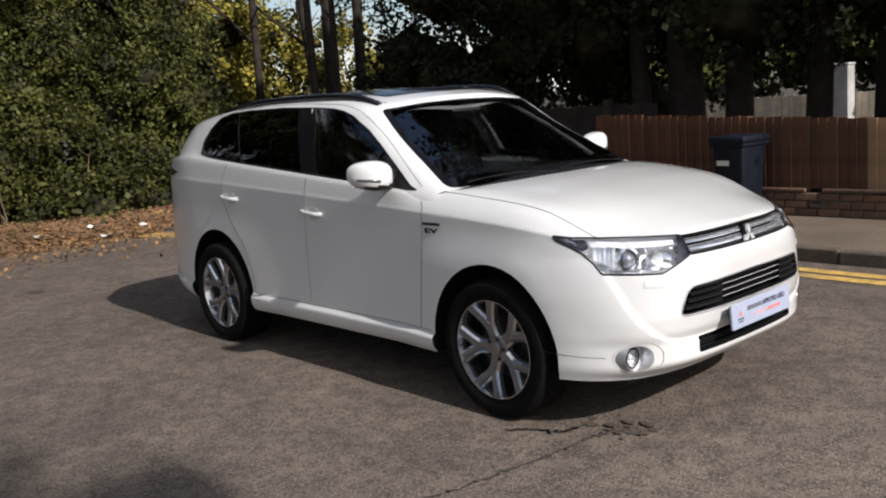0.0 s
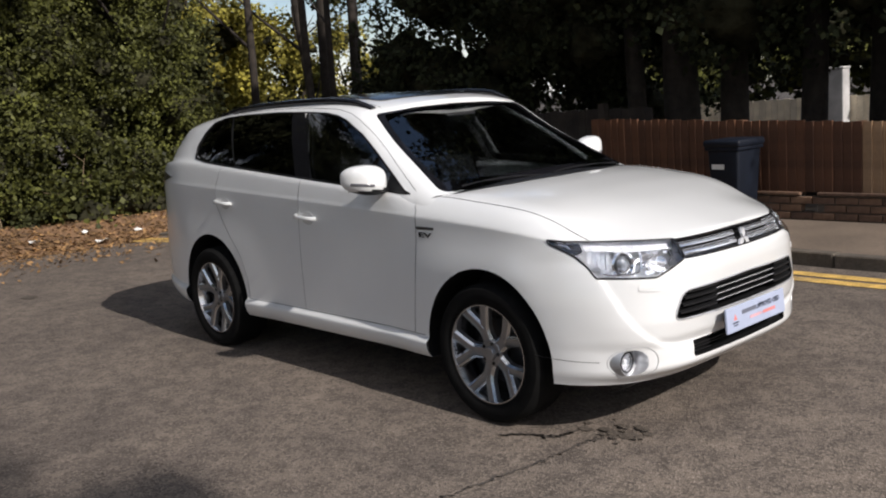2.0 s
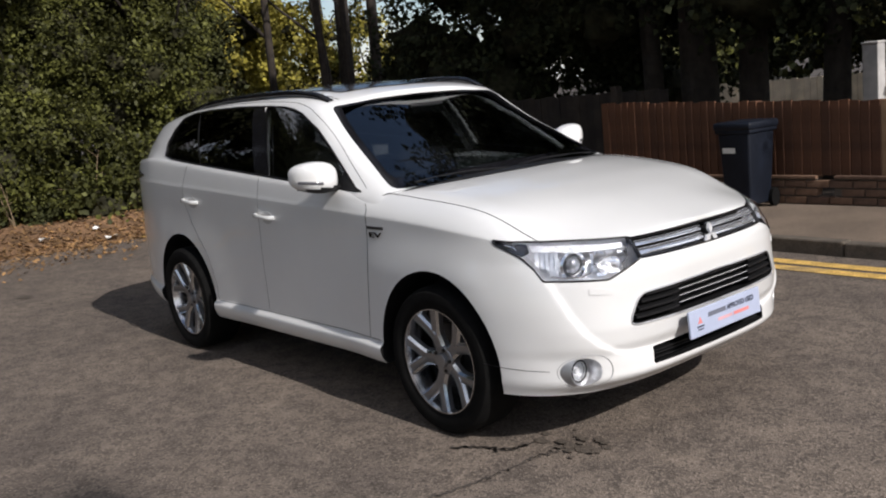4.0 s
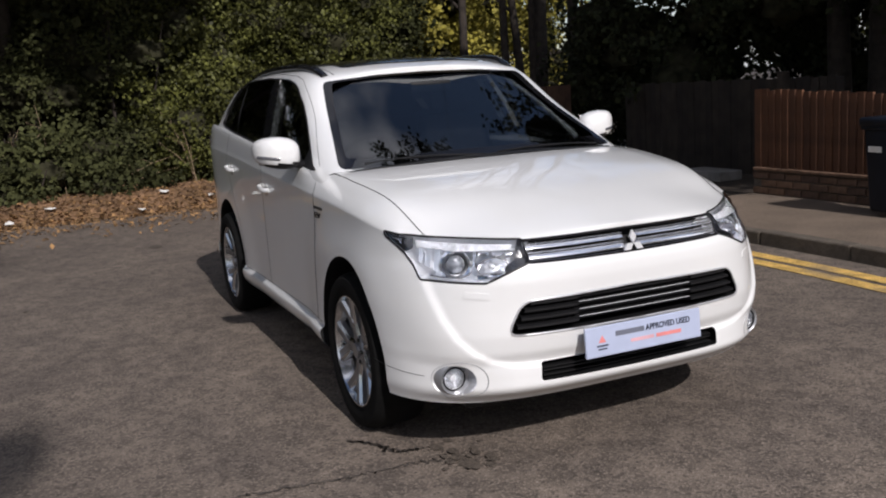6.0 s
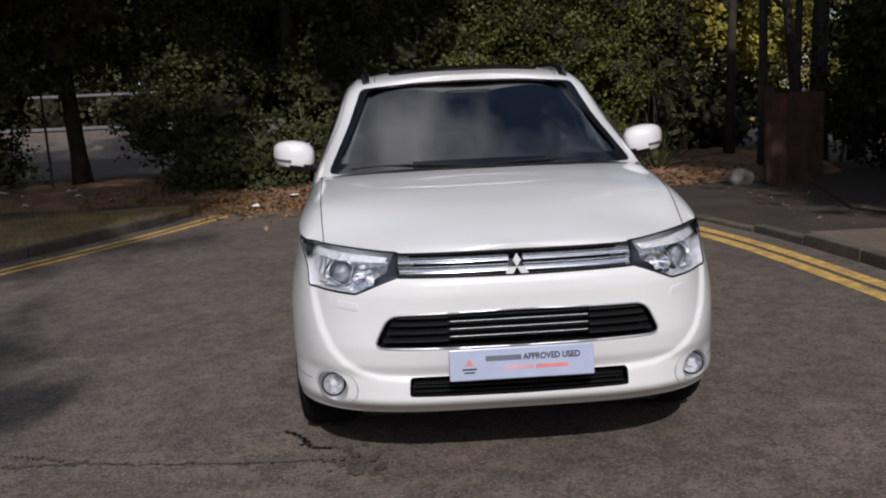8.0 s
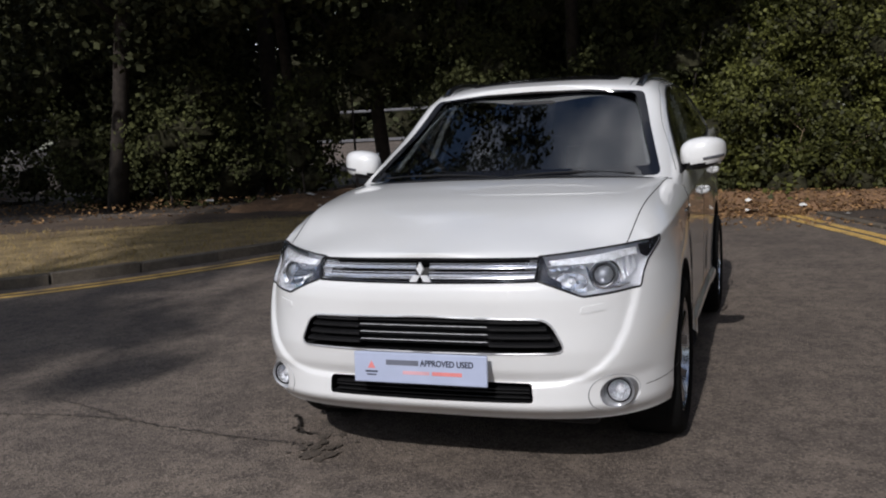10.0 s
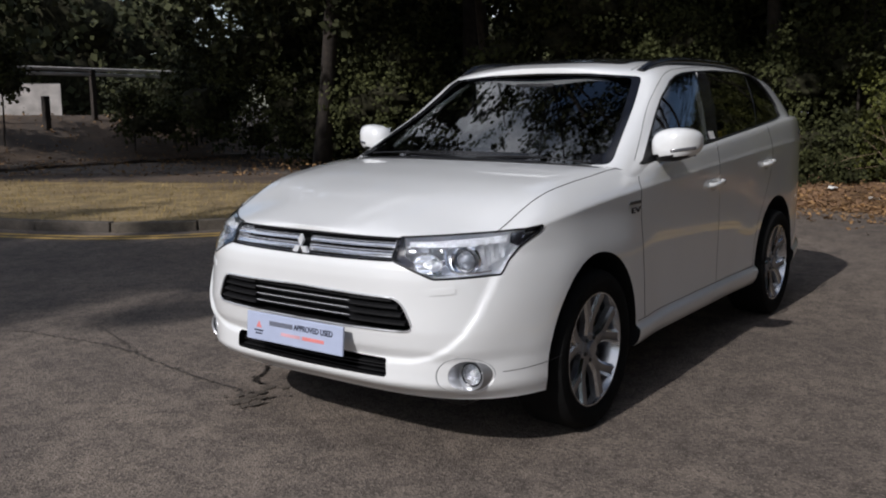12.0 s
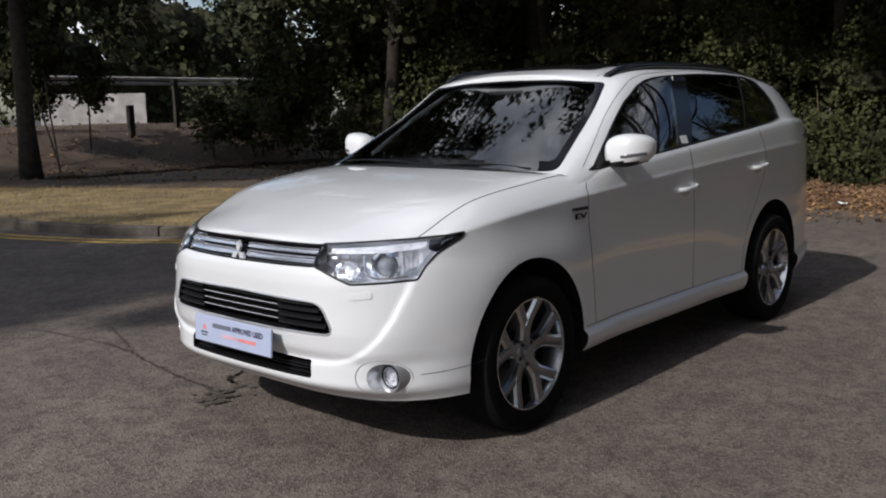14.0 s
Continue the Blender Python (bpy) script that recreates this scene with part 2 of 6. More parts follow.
def spin(profile, seg=48, bm=None, close=True):
    """A body of revolution about y from (radius, y) pairs."""
    bm = bm or bmesh.new()
    rows = [[bm.verts.new((r * math.cos(2 * math.pi * k / seg), y, r * math.sin(2 * math.pi * k / seg))) for k in range(seg)] for r, y in profile]
    n = len(rows)
    for i in range(n if close else n - 1):
        a, b = rows[i], rows[(i + 1) % n]
        for k in range(seg):
            bm.faces.new((a[k], b[k], b[(k + 1) % seg], a[(k + 1) % seg]))
    bmesh.ops.recalc_face_normals(bm, faces=bm.faces)
    return bm


def lerp(x, xs, ys):
    return float(np.interp(x, xs, ys))


def smooth_line(pts, n):
    """n points along a Catmull-Rom line through pts, evenly spaced."""
    p = [np.array(q, float) for q in pts]
    p = [2 * p[0] - p[1]] + p + [2 * p[-1] - p[-2]]
    out = []
    for i in range(1, len(p) - 2):
        for t in np.linspace(0, 1, 24, endpoint=False):
            a, b, c, d = p[i - 1], p[i], p[i + 1], p[i + 2]
            out.append(0.5 * (2 * b + (c - a) * t + (2 * a - 5 * b + 4 * c - d) * t * t + (3 * b - a - 3 * c + d) * t ** 3))
    out.append(p[-2])
    out = np.array(out)
    s = np.concatenate([[0], np.cumsum(np.linalg.norm(np.diff(out, axis=0), axis=1))])
    q = np.linspace(0, s[-1], n)
    return np.stack([np.interp(q, s, out[:, k]) for k in range(out.shape[1])], 1)


def offset_line(line, d):
    """The plan line moved d to its left."""
    t = np.gradient(line, axis=0)
    t /= np.linalg.norm(t, axis=1)[:, None]
    return line + d * np.stack([-t[:, 1], t[:, 0]], 1)


def band(name, a, b, z, mat, thick=0.0, **tags):
    """A flat strip between two plan lines of equally many points, with a skirt below it."""
    n = len(a)
    v = [(*p, z) for p in a] + [(*p, z) for p in b]
    f = [(i, i + 1, n + i + 1, n + i) for i in range(n - 1)]
    if thick:
        v += [(x, y, z - thick) for x, y, _ in v]
        f += [(i, 2 * n + i, 2 * n + i + 1, i + 1) for i in range(n - 1)]
        f += [(n + i, n + i + 1, 3 * n + i + 1, 3 * n + i) for i in range(n - 1)]
        f += [(0, n, 3 * n, 2 * n), (n - 1, 3 * n - 1, 4 * n - 1, 2 * n - 1)]
    me = mesh_of(name, v, f, mat)
    bm = bmesh.new()
    bm.from_mesh(me)
    bmesh.ops.recalc_face_normals(bm, faces=bm.faces)
    if sum(q.normal.z * q.calc_area() for q in bm.faces) < 0:
        bmesh.ops.reverse_faces(bm, faces=bm.faces)
    bm.to_mesh(me)
    bm.free()
    return put(name, me, **tags)


def leaves(name, centres, radii, count, size, mat, seed, parent=None, shell=0.55, flat=0.0, droop=0.3, slim=0.42, **tags):
    """A mass of small folded leaves filling rounded clumps; each clump is denser towards its outside."""
    g = np.random.default_rng(seed)
    c, r = np.array(centres, float), np.array(radii, float)
    if r.ndim == 1:
        r = np.repeat(r[:, None], 3, 1)
    vol = (r[:, 0] * r[:, 1] * r[:, 2]) ** 0.7
    sprigs = max(8, count // 22)
    pick = g.choice(len(c), sprigs * 2, p=vol / vol.sum())
    d = g.normal(size=(sprigs * 2, 3))
    d /= np.linalg.norm(d, axis=1)[:, None]
    rad = shell + (1.22 - shell) * g.random(sprigs * 2) ** 0.8
    tips = c[pick] + d * rad[:, None] * r[pick]
    # gaps where the growth is thin
    thin = np.array([noise.noise(Vector(q) * (0.16 / size)) for q in tips]) + g.normal(scale=0.16, size=len(tips))
    keep = np.argsort(-thin)[:sprigs]
    tips, d = tips[keep], d[keep]
    way = d * 0.6 + g.normal(scale=0.55, size=(sprigs, 3)) + np.array([0, 0, 0.25])
    way /= np.linalg.norm(way, axis=1)[:, None]
    own = np.arange(count) % sprigs
    reach = size * (g.random(count) - 0.35)[:, None] * 5.5
    p = tips[own] + way[own] * reach + g.normal(scale=size * 0.75, size=(count, 3))
    d = d[own]
    p[:, 2] = np.maximum(p[:, 2], 0.03)
    n = d * 0.6 + g.normal(scale=0.8, size=(count, 3)) + np.array([0, 0, 0.35])
    n /= np.linalg.norm(n, axis=1)[:, None]
    t = np.cross(n, g.normal(size=(count, 3)))
    t[:, 2] -= droop
    t -= n * (t * n).sum(1)[:, None]
    t /= np.linalg.norm(t, axis=1)[:, None]
    s = np.cross(n, t)
    L = (size * (0.6 + 0.8 * g.random(count)))[:, None]
    w = L * slim
    v = np.stack([p, p + t * L * 0.45 + s * w + n * L * 0.08, p + t * L, p + t * L * 0.45 - s * w + n * L * 0.08], 1).reshape(-1, 3)
    me = bpy.data.meshes.new(name)
    me.vertices.add(count * 4)
    me.vertices.foreach_set("co", v.ravel())
    me.loops.add(count * 4)
    me.loops.foreach_set("vertex_index", np.arange(count * 4))
    me.polygons.add(count)
    me.polygons.foreach_set("loop_start", np.arange(count) * 4)
    me.materials.append(mat)
    me.update(calc_edges=True)
    return put(name, me, parent, **tags)


# ---- the car ----
# Its own axes: x to the nose, y to its left, the wheel centres at x = 1.36 and -1.225.
def outline(mf, mr, n):
    """Half a plan outline, nose to tail: (zone, along, across) with the rounding exponents of nose and tail."""
    t = np.linspace(0, 1, 4000)
    t = math.pi / 2 * (t * t * t * (t * (6 * t - 15) + 10))
    fx, fy = np.cos(t) ** (2 / mf), np.sin(t) ** (2 / mf)
    rx, ry = np.sin(t) ** (2 / mr), np.cos(t) ** (2 / mr)
    pts = [(0, a, b) for a, b in zip(fx, fy)] + [(1, a, 1.0) for a in np.linspace(0.01, 0.99, 200)] + [(2, a, b) for a, b in zip(rx, ry)]
    xy = np.array([(1.3 + a * 0.95 if k == 0 else 1.3 - 2.7 * a if k == 1 else -1.4 - a * 0.95, b * 0.88) for k, a, b in pts])
    s = np.concatenate([[0], np.cumsum(np.linalg.norm(np.diff(xy, axis=0), axis=1))])
    nose = s[3999]
    want = np.concatenate([np.linspace(0, nose, int(n * 0.55), endpoint=False), np.linspace(nose, s[-1], n - int(n * 0.55))])
    return [pts[int(np.argmin(abs(s - w)))] for w in want]


AXLES = (1.36, -1.225)


def eased(xs, ys, reach):
    """The line through the points with its corners rounded off over that reach."""
    x = np.linspace(xs[0] - 3 * reach, xs[-1] + 3 * reach, 600)
    y = np.interp(x, xs, ys)
    k = np.exp(-0.5 * ((x - x.mean()) / reach) ** 2)
    k /= k.sum()
    pad = 300
    return x, np.convolve(np.pad(y, pad, mode="edge"), k, "same")[pad:-pad]


CREASE = eased([-2.3, -1.6, 0, 0.92, 1.5, 1.75, 1.95, 2.2], [1.12, 1.105, 1.025, 0.975, 0.935, 0.90, 0.85, 0.82], 0.16)
BELT = eased([-2.35, -2.1, -1.6, -1.3, -0.75, 0, 0.5, 0.95, 1.1, 1.29, 1.57, 1.75, 1.9, 2.0, 2.25], [1.16, 1.22, 1.27, 1.245, 1.20, 1.14, 1.10, 1.065, 1.074, 1.058, 1.018, 0.972, 0.90, 0.88, 0.862], 0.07)
HOOD = eased([-2.3, 0.7, 0.84, 0.92, 1.1, 1.29, 1.57, 1.8, 2.0, 2.12, 2.25], [0.9, 0.9, 0.98, 1.095, 1.095, 1.082, 1.043, 0.996, 0.94, 0.90, 0.862], 0.05)
NOSE = eased([0.27, 0.30, 0.325, 0.36, 0.42, 0.46, 0.53, 0.62, 0.72, 0.765, 0.785, 0.80, 0.84, 0.862, 0.9, 1.3], [2.13, 2.19, 2.212, 2.205, 2.20, 2.222, 2.236, 2.236, 2.243, 2.238, 2.225, 2.205, 2.195, 2.18, 2.15, 2.15], 0.009)
TAIL = eased([0.27, 0.4, 0.6, 0.75, 0.9, 1.2, 1.3], [-2.24, -2.29, -2.30, -2.275, -2.225, -2.165, -2.14], 0.05)


FLANK = eased([0, 0.03, 0.07, 0.115, 0.135, 0.3, 0.6, 0.9, 1, 1.1], [0.828, 0.848, 0.858, 0.859, 0.834, 0.836, 0.841, 0.845, 0.846, 0.846], 0.008)
PLAIN = eased([0, 0.05, 0.3, 0.6, 0.9, 1, 1.1], [0.830, 0.836, 0.840, 0.843, 0.845, 0.846, 0.846], 0.03)
SHOULDER = eased([-0.2, 0, 0.10, 0.5, 0.8, 0.93, 1, 1.1], [-0.002, 0, 0.008, 0.024, 0.038, 0.050, 0.066, 0.09], 0.03)


def smoothstep(a, b, x):
    t = min(1, max(0, (x - a) / (b - a)))
    return t * t * (3 - 2 * t)


SMILE = [(-0.2, 0.418), (0.40, 0.418), (0.50, 0.424), (0.575, 0.442), (0.635, 0.478), (0.683, 0.53), (0.715, 0.60), (0.735, 0.68), (0.748, 0.76), (0.757, 0.9)]


def from_crease(y, z):
    """How far a place of the bumper lies outside the crease that runs from lamp to lower intake."""
    best = (9, 1)
    for (y0, z0), (y1, z1) in zip(SMILE, SMILE[1:]):
        dy, dz = y1 - y0, z1 - z0
        t = min(1, max(0, ((y - y0) * dy + (z - z0) * dz) / (dy * dy + dz * dz)))
        ey, ez = y - y0 - t * dy, z - z0 - t * dz
        d = math.hypot(ey, ez)
        if d < best[0]:
            best = (d, 1 if dy * ez - dz * ey < 0 else -1)
    return best[0] * best[1]


def body_point(k, a, b, v):
    """A point of the lower body: outline zone, along, across, and height 0 to 1."""
    z0 = 0.262
    z = z0 + 0.6 * v
    for _ in range(4):
        if k == 0:
            m = 3.2 + 0.55 * smoothstep(0.85, 0.40, z)
            a = max(0.0, 1 - min(1.0, b) ** m) ** (1 / m)
            x = 1.3 + a * (lerp(z, *NOSE) - 1.3)
        elif k == 1:
            x = 1.3 - 2.7 * a
        else:
            x = -1.4 + a * (lerp(z, *TAIL) + 1.4)
        zb = z0 + 0.05 * smoothstep(-1.6, -2.2, x)
        zt, zc = lerp(x, *BELT), lerp(x, *CREASE)
        zc = min(zc, zt - 0.03)
        z = zb + (zt - zb) * v
    if z < zc:
        s = (z - zb) / (zc - zb)
        w = lerp(s, *PLAIN)
        w += (lerp(s, *FLANK) - w) * smoothstep(1.6, 1.1, x)
    else:
        s = (z - zc) / (zt - zc)
        w = 0.846 - 0.45 * lerp(s, *SHOULDER)
        w -= 0.085 * max(0, s) ** 1.5 * smoothstep(0.6, 1.3, x)
    w += 0.018 * smoothstep(1.3, 1.8, x) * smoothstep(0.8, 0.6, z) - 0.05 * smoothstep(-1.5, -2.3, x)
    w -= 0.012 * smoothstep(0.8, 1.8, x) * smoothstep(0.70, 0.92, z)
    for cx, swell in zip(AXLES, (0.024, 0.010)):
        d = math.hypot(x - cx, z - 0.345)
        w += swell * smoothstep(0.80, 0.40, d) * smoothstep(0.95, 0.70, z)
    y = b * w
    if k == 0 and x > 1.55:
        d = from_crease(y, z)
        lift = smoothstep(-0.006, 0.020, d) * (1 - 0.75 * smoothstep(0.03, 0.16, d))
        lift = (0.017 * lift - 0.012) * smoothstep(1.58, 1.82, x)
        x, y = x + lift * 0.8, y + lift * b ** 3 * 0.6
    return x, y, z


def loft(outl, heights, point, top, cols=14, inset=0.0):
    """A closed body: side walls from outline and heights, a deck over the top and a floor under it."""
    n, rows = len(outl), len(heights)
    verts, left, right = [], [], []
    for v in heights:
        L, R = [], []
        for i, (k, a, b) in enumerate(outl):
            x, y, z = point(k, a, b, v)
            L.append(len(verts))
            verts.append((x, y, z))
            if 0 < i < n - 1:
                R.append(len(verts))
                verts.append((x, -y, z))
            else:
                R.append(L[-1])
        left.append(L)
        right.append(R)
    faces = []
    for j in range(rows - 1):
        for i in range(n - 1):
            faces.append((left[j][i], left[j][i + 1], left[j + 1][i + 1], left[j + 1][i]))
            faces.append((right[j][i + 1], right[j][i], right[j + 1][i], right[j + 1][i + 1]))
    for j, up in ((rows - 1, True), (0, False)):
        strips = []
        for i in range(n):
            if i in (0, n - 1):
                strips.append([left[j][i]] * (cols + 1))
                continue
            x, y, z = verts[left[j][i]]
            row = [left[j][i]]
            for c in range(1, cols):
                f = 1 - 2 * c / cols
                zz = z + (top(x) - z) * (1 - abs(f) ** 2.6) if up else z
                row.append(len(verts))
                verts.append((x, y * f, zz))
            strips.append(row + [right[j][i]])
        for i in range(n - 1):
            for c in range(cols):
                q = [strips[i][c], strips[i + 1][c], strips[i + 1][c + 1], strips[i][c + 1]]
                q = list(dict.fromkeys(q))
                if len(q) > 2:
                    faces.append(q if up else q[::-1])
    return verts, faces


ROOF_EDGE = eased([-2.1, -1.8, -1.3, -0.7, 0, 0.17, 0.36, 0.56], [1.44, 1.495, 1.545, 1.565, 1.555, 1.535, 1.49, 1.43], 0.1)
ROOF_TOP = eased([-2.1, -1.95, -1.6, -1.0, -0.5, 0, 0.17, 0.36, 0.56], [1.47, 1.52, 1.57, 1.605, 1.615, 1.603, 1.582, 1.545, 1.50], 0.1)


def cabin_point(k, a, b, v, d=0.0):
    """A point of the glasshouse above the belt, set in by d."""
    xf = lerp(v, [0, 0.12, 0.5, 0.85, 1], [1.23, 1.115, 0.78, 0.475, 0.355]) - d
    xr = lerp(v, [0, 0.5, 1], [-2.19, -2.15, -2.07]) + d
    af, ar = 0.30 - 0.45 * v, -1.3
    w = lerp(v, [0, 0.13, 0.5, 0.8, 0.92, 1], [0.828, 0.815, 0.752, 0.688, 0.655, 0.605]) - d
    x = af + a * (xf - af) if k == 0 else af + (ar - af) * a if k == 1 else ar + a * (xr - ar)
    w -= 0.05 * smoothstep(-0.9, -2.1, x)
    z0, z1 = lerp(x, *BELT) - 0.06, lerp(x, *ROOF_EDGE)
    y = b * w
    return x, y, z0 - d + (z1 - z0) * v


def solid(name, outl, heights, point, top, mats, idx=0):
    v, f = loft(outl, heights, point, top)
    return mesh_of(name, v, f, mats, idx=[idx] * len(f))


def extruded(poly, axis, lo, hi, bm=None, idx=1):
    """A prism over a plan polygon: axis 'x' takes (y, z) pairs, 'y' takes (x, z), 'z' takes (x, y)."""
    bm = bm or bmesh.new()
    at = {"x": lambda p, h: (h, p[0], p[1]), "y": lambda p, h: (p[0], h, p[1]), "z": lambda p, h: (p[0], p[1], h)}[axis]
    a = [bm.verts.new(at(p, lo)) for p in poly]
    b = [bm.verts.new(at(p, hi)) for p in poly]
    n = len(poly)
    fs = [bm.faces.new(a[::-1]), bm.faces.new(b)] + [bm.faces.new((a[i], a[(i + 1) % n], b[(i + 1) % n], b[i])) for i in range(n)]
    bmesh.ops.recalc_face_normals(bm, faces=fs)
    for f in fs:
        f.material_index = idx
    return bm


def rounded(poly, r=0.03, seg=4):
    """The polygon with its corners rounded off."""
    out = []
    n = len(poly)
    for i in range(n):
        p, a, b = (Vector(poly[i]), Vector(poly[i - 1]), Vector(poly[(i + 1) % n]))
        ra = min(r, (a - p).length * 0.45)
        rb = min(r, (b - p).length * 0.45)
        p0, p1 = p + (a - p).normalized() * ra, p + (b - p).normalized() * rb
        for s in range(seg + 1):
            t = s / seg
            q = (1 - t) ** 2 * p0 + 2 * t * (1 - t) * p + t * t * p1
            out.append((q.x, q.y))
    return out


def carved(me, cutter, mats):
    """The mesh with the cutter's volume taken out of it."""
    a, cm = bpy.data.objects.new("tmp_a", me), bpy.data.meshes.new("tmp_c")
    cutter.to_mesh(cm)
    cutter.free()
    for m in mats:
        cm.materials.append(m)
    c = bpy.data.objects.new("tmp_c", cm)
    scene.collection.objects.link(a)
    scene.collection.objects.link(c)
    mod = a.modifiers.new("cut", "BOOLEAN")
    mod.object, mod.operation, mod.solver, mod.material_mode, mod.use_self = c, "DIFFERENCE", "EXACT", "INDEX", True
    bpy.context.view_layer.update()
    out = bpy.data.meshes.new_from_object(a.evaluated_get(bpy.context.evaluated_depsgraph_get()))
    for o in (a, c):
        bpy.data.objects.remove(o)
    return out


def softened(me, angle=32):
    bm = bmesh.new()
    bm.from_mesh(me)
    for e in bm.edges:
        e.smooth = len(e.link_faces) != 2 or e.calc_face_angle(0.0) < radians(angle)
    for f in bm.faces:
        f.smooth = True
    bm.to_mesh(me)
    bm.free()
    return me


def mirrored(poly):
    return [(-p[0], p[1]) for p in poly][::-1]


OUT_BODY = outline(3.35, 4.5, 250)
OUT_CAB = outline(8.0, 4.5, 130)
V_BODY = [0, 0.025, 0.05] + list(np.linspace(0.07, 0.905, 100)) + [0.92, 0.94, 0.96, 0.975, 0.99, 1.0]
body_raw = solid("body", OUT_BODY, V_BODY, body_point, lambda x: lerp(x, *HOOD), [PAINT, BLACK])
cabin_raw = solid("cabin", OUT_CAB, list(np.linspace(0, 0.9, 24)) + [0.93, 0.96, 0.98, 1.0], cabin_point, lambda x: lerp(x, *ROOF_TOP), [PAINT, BLACK])
from mathutils.bvhtree import BVHTree
from mathutils.geometry import delaunay_2d_cdt


def tree_of(me):
    return BVHTree.FromPolygons([v.co.copy() for v in me.vertices], [tuple(p.vertices) for p in me.polygons])


BODY, CABIN = tree_of(body_raw), tree_of(cabin_raw)


def onto(tree, s, z, way, lift=0.0):
    """The place on a surface met from outside along a level way, at s across that way and height z; way 'up' looks down, s and z being x and y."""
    if way == "up":
        hit = tree.ray_cast(Vector((s, z, 4)), Vector((0, 0, -1)))
    else:
        n = Vector((*way, 0)).normalized()
        t = Vector((-n.y, n.x, 0))
        hit = tree.ray_cast(t * s + n * 5 + Vector((0, 0, z)), -n)
    return None if hit[0] is None else hit[0] + hit[1] * lift


def fine(poly, step):
    out = []
    for i, p in enumerate(poly):
        q = poly[(i + 1) % len(poly)]
        k = max(1, int(math.dist(p, q) / step))
        out += [(p[0] + (q[0] - p[0]) * j / k, p[1] + (q[1] - p[1]) * j / k) for j in range(k)]
    return out


def patch(poly, tree, way, lift=0.002, thick=0.004, step=0.03, even=False):
    """A skin of even thickness that follows a surface inside the polygon's edge; even lays it as one smooth sheet."""
    rim = fine(poly, step)
    n = len(rim)
    xs, ys = [p[0] for p in rim], [p[1] for p in rim]
    inner = [(x, y) for x in np.arange(min(xs) + step / 2, max(xs), step) for y in np.arange(min(ys) + step / 2, max(ys), step)]
    vs, _, fs, *_ = delaunay_2d_cdt([Vector(p) for p in rim + inner], [(i, (i + 1) % n) for i in range(n)], [], 1, 1e-5)
    over = [onto(tree, v.x, v.y, way, lift) for v in vs]
    below = [onto(tree, v.x, v.y, way, lift - thick) for v in vs]
    if even:
        # one smooth sheet: the depth along the look as a low polynomial of the two other ways
        axis, u, v = (0, 1, 2) if way == FRONT else (1, 0, 2)
        for row in (over, below):
            got = np.array([tuple(p) for p in row if p])
            mid, span = got.mean(0), got.std(0) + 1e-9

            def terms(p):
                a, c = (p[:, u] - mid[u]) / span[u], (p[:, v] - mid[v]) / span[v]
                powers = ((0, 0), (0, 1), (0, 2), (2, 0), (2, 1), (4, 0)) if axis == 0 else ((0, 0), (0, 1), (0, 2), (1, 0), (2, 0), (1, 1), (3, 0))
                return np.stack([a ** i * c ** j for i, j in powers], 1)

            k = np.linalg.lstsq(terms(got), got[:, axis], rcond=None)[0]
            for p in row:
                if p:
                    p[axis] = float(terms(np.array([tuple(p)]))[0] @ k)
    bm = bmesh.new()
    outer = [bm.verts.new(p) if p else None for p in over]
    under = [bm.verts.new(p) if p else None for p in below]
    for f in fs:
        if all(outer[i] for i in f):
            bm.faces.new([outer[i] for i in f])
            bm.faces.new([under[i] for i in f][::-1])
    for e in [e for e in bm.edges if len(e.link_faces) == 1 and e.verts[0] in outer and e.verts[1] in outer]:
        i, j = outer.index(e.verts[0]), outer.index(e.verts[1])
        bm.faces.new((outer[i], outer[j], under[j], under[i]))
    bmesh.ops.delete(bm, geom=[v for v in bm.verts if not v.link_faces], context="VERTS")
    bmesh.ops.recalc_face_normals(bm, faces=bm.faces)
    return bm


def polished(ob, axis):
    """Shades a pane as one smooth sheet, its depth along the axis being a low polynomial of the two other ways."""
    me = ob.data
    p = np.array([tuple(v.co) for v in me.vertices])
    u, v = [k for k in range(3) if k != axis]
    mid = p.mean(0)
    a, c = p[:, u] - mid[u], p[:, v] - mid[v]
    one, none = np.ones(len(p)), np.zeros(len(p))
    if axis == 0:
        bow = (-0.05 * c * c - 0.12 * a * a, -0.24 * a, -0.10 * c)
        rows = ((one, none, none), (c, none, one))
    else:
        bow = (none, none, none)
        rows = ((one, none, none), (c, none, one), (c * c, none, 2 * c), (a, one, none), (a * a, 2 * a, none), (a * c, c, a))
    k = np.linalg.lstsq(np.stack([r[0] for r in rows], 1), p[:, axis] - bow[0], rcond=None)[0]
    n = np.zeros_like(p)
    n[:, axis] = 1
    n[:, u] = -bow[1] - sum(w * r[1] for w, r in zip(k, rows))
    n[:, v] = -bow[2] - sum(w * r[2] for w, r in zip(k, rows))
    n /= np.linalg.norm(n, axis=1)[:, None]
    old = np.array([tuple(q.normal) for q in me.vertices])
    n *= np.where((n * old).sum(1) < 0, -1, 1)[:, None]
    me.normals_split_custom_set_from_vertices([tuple(q) for q in n])
    return ob


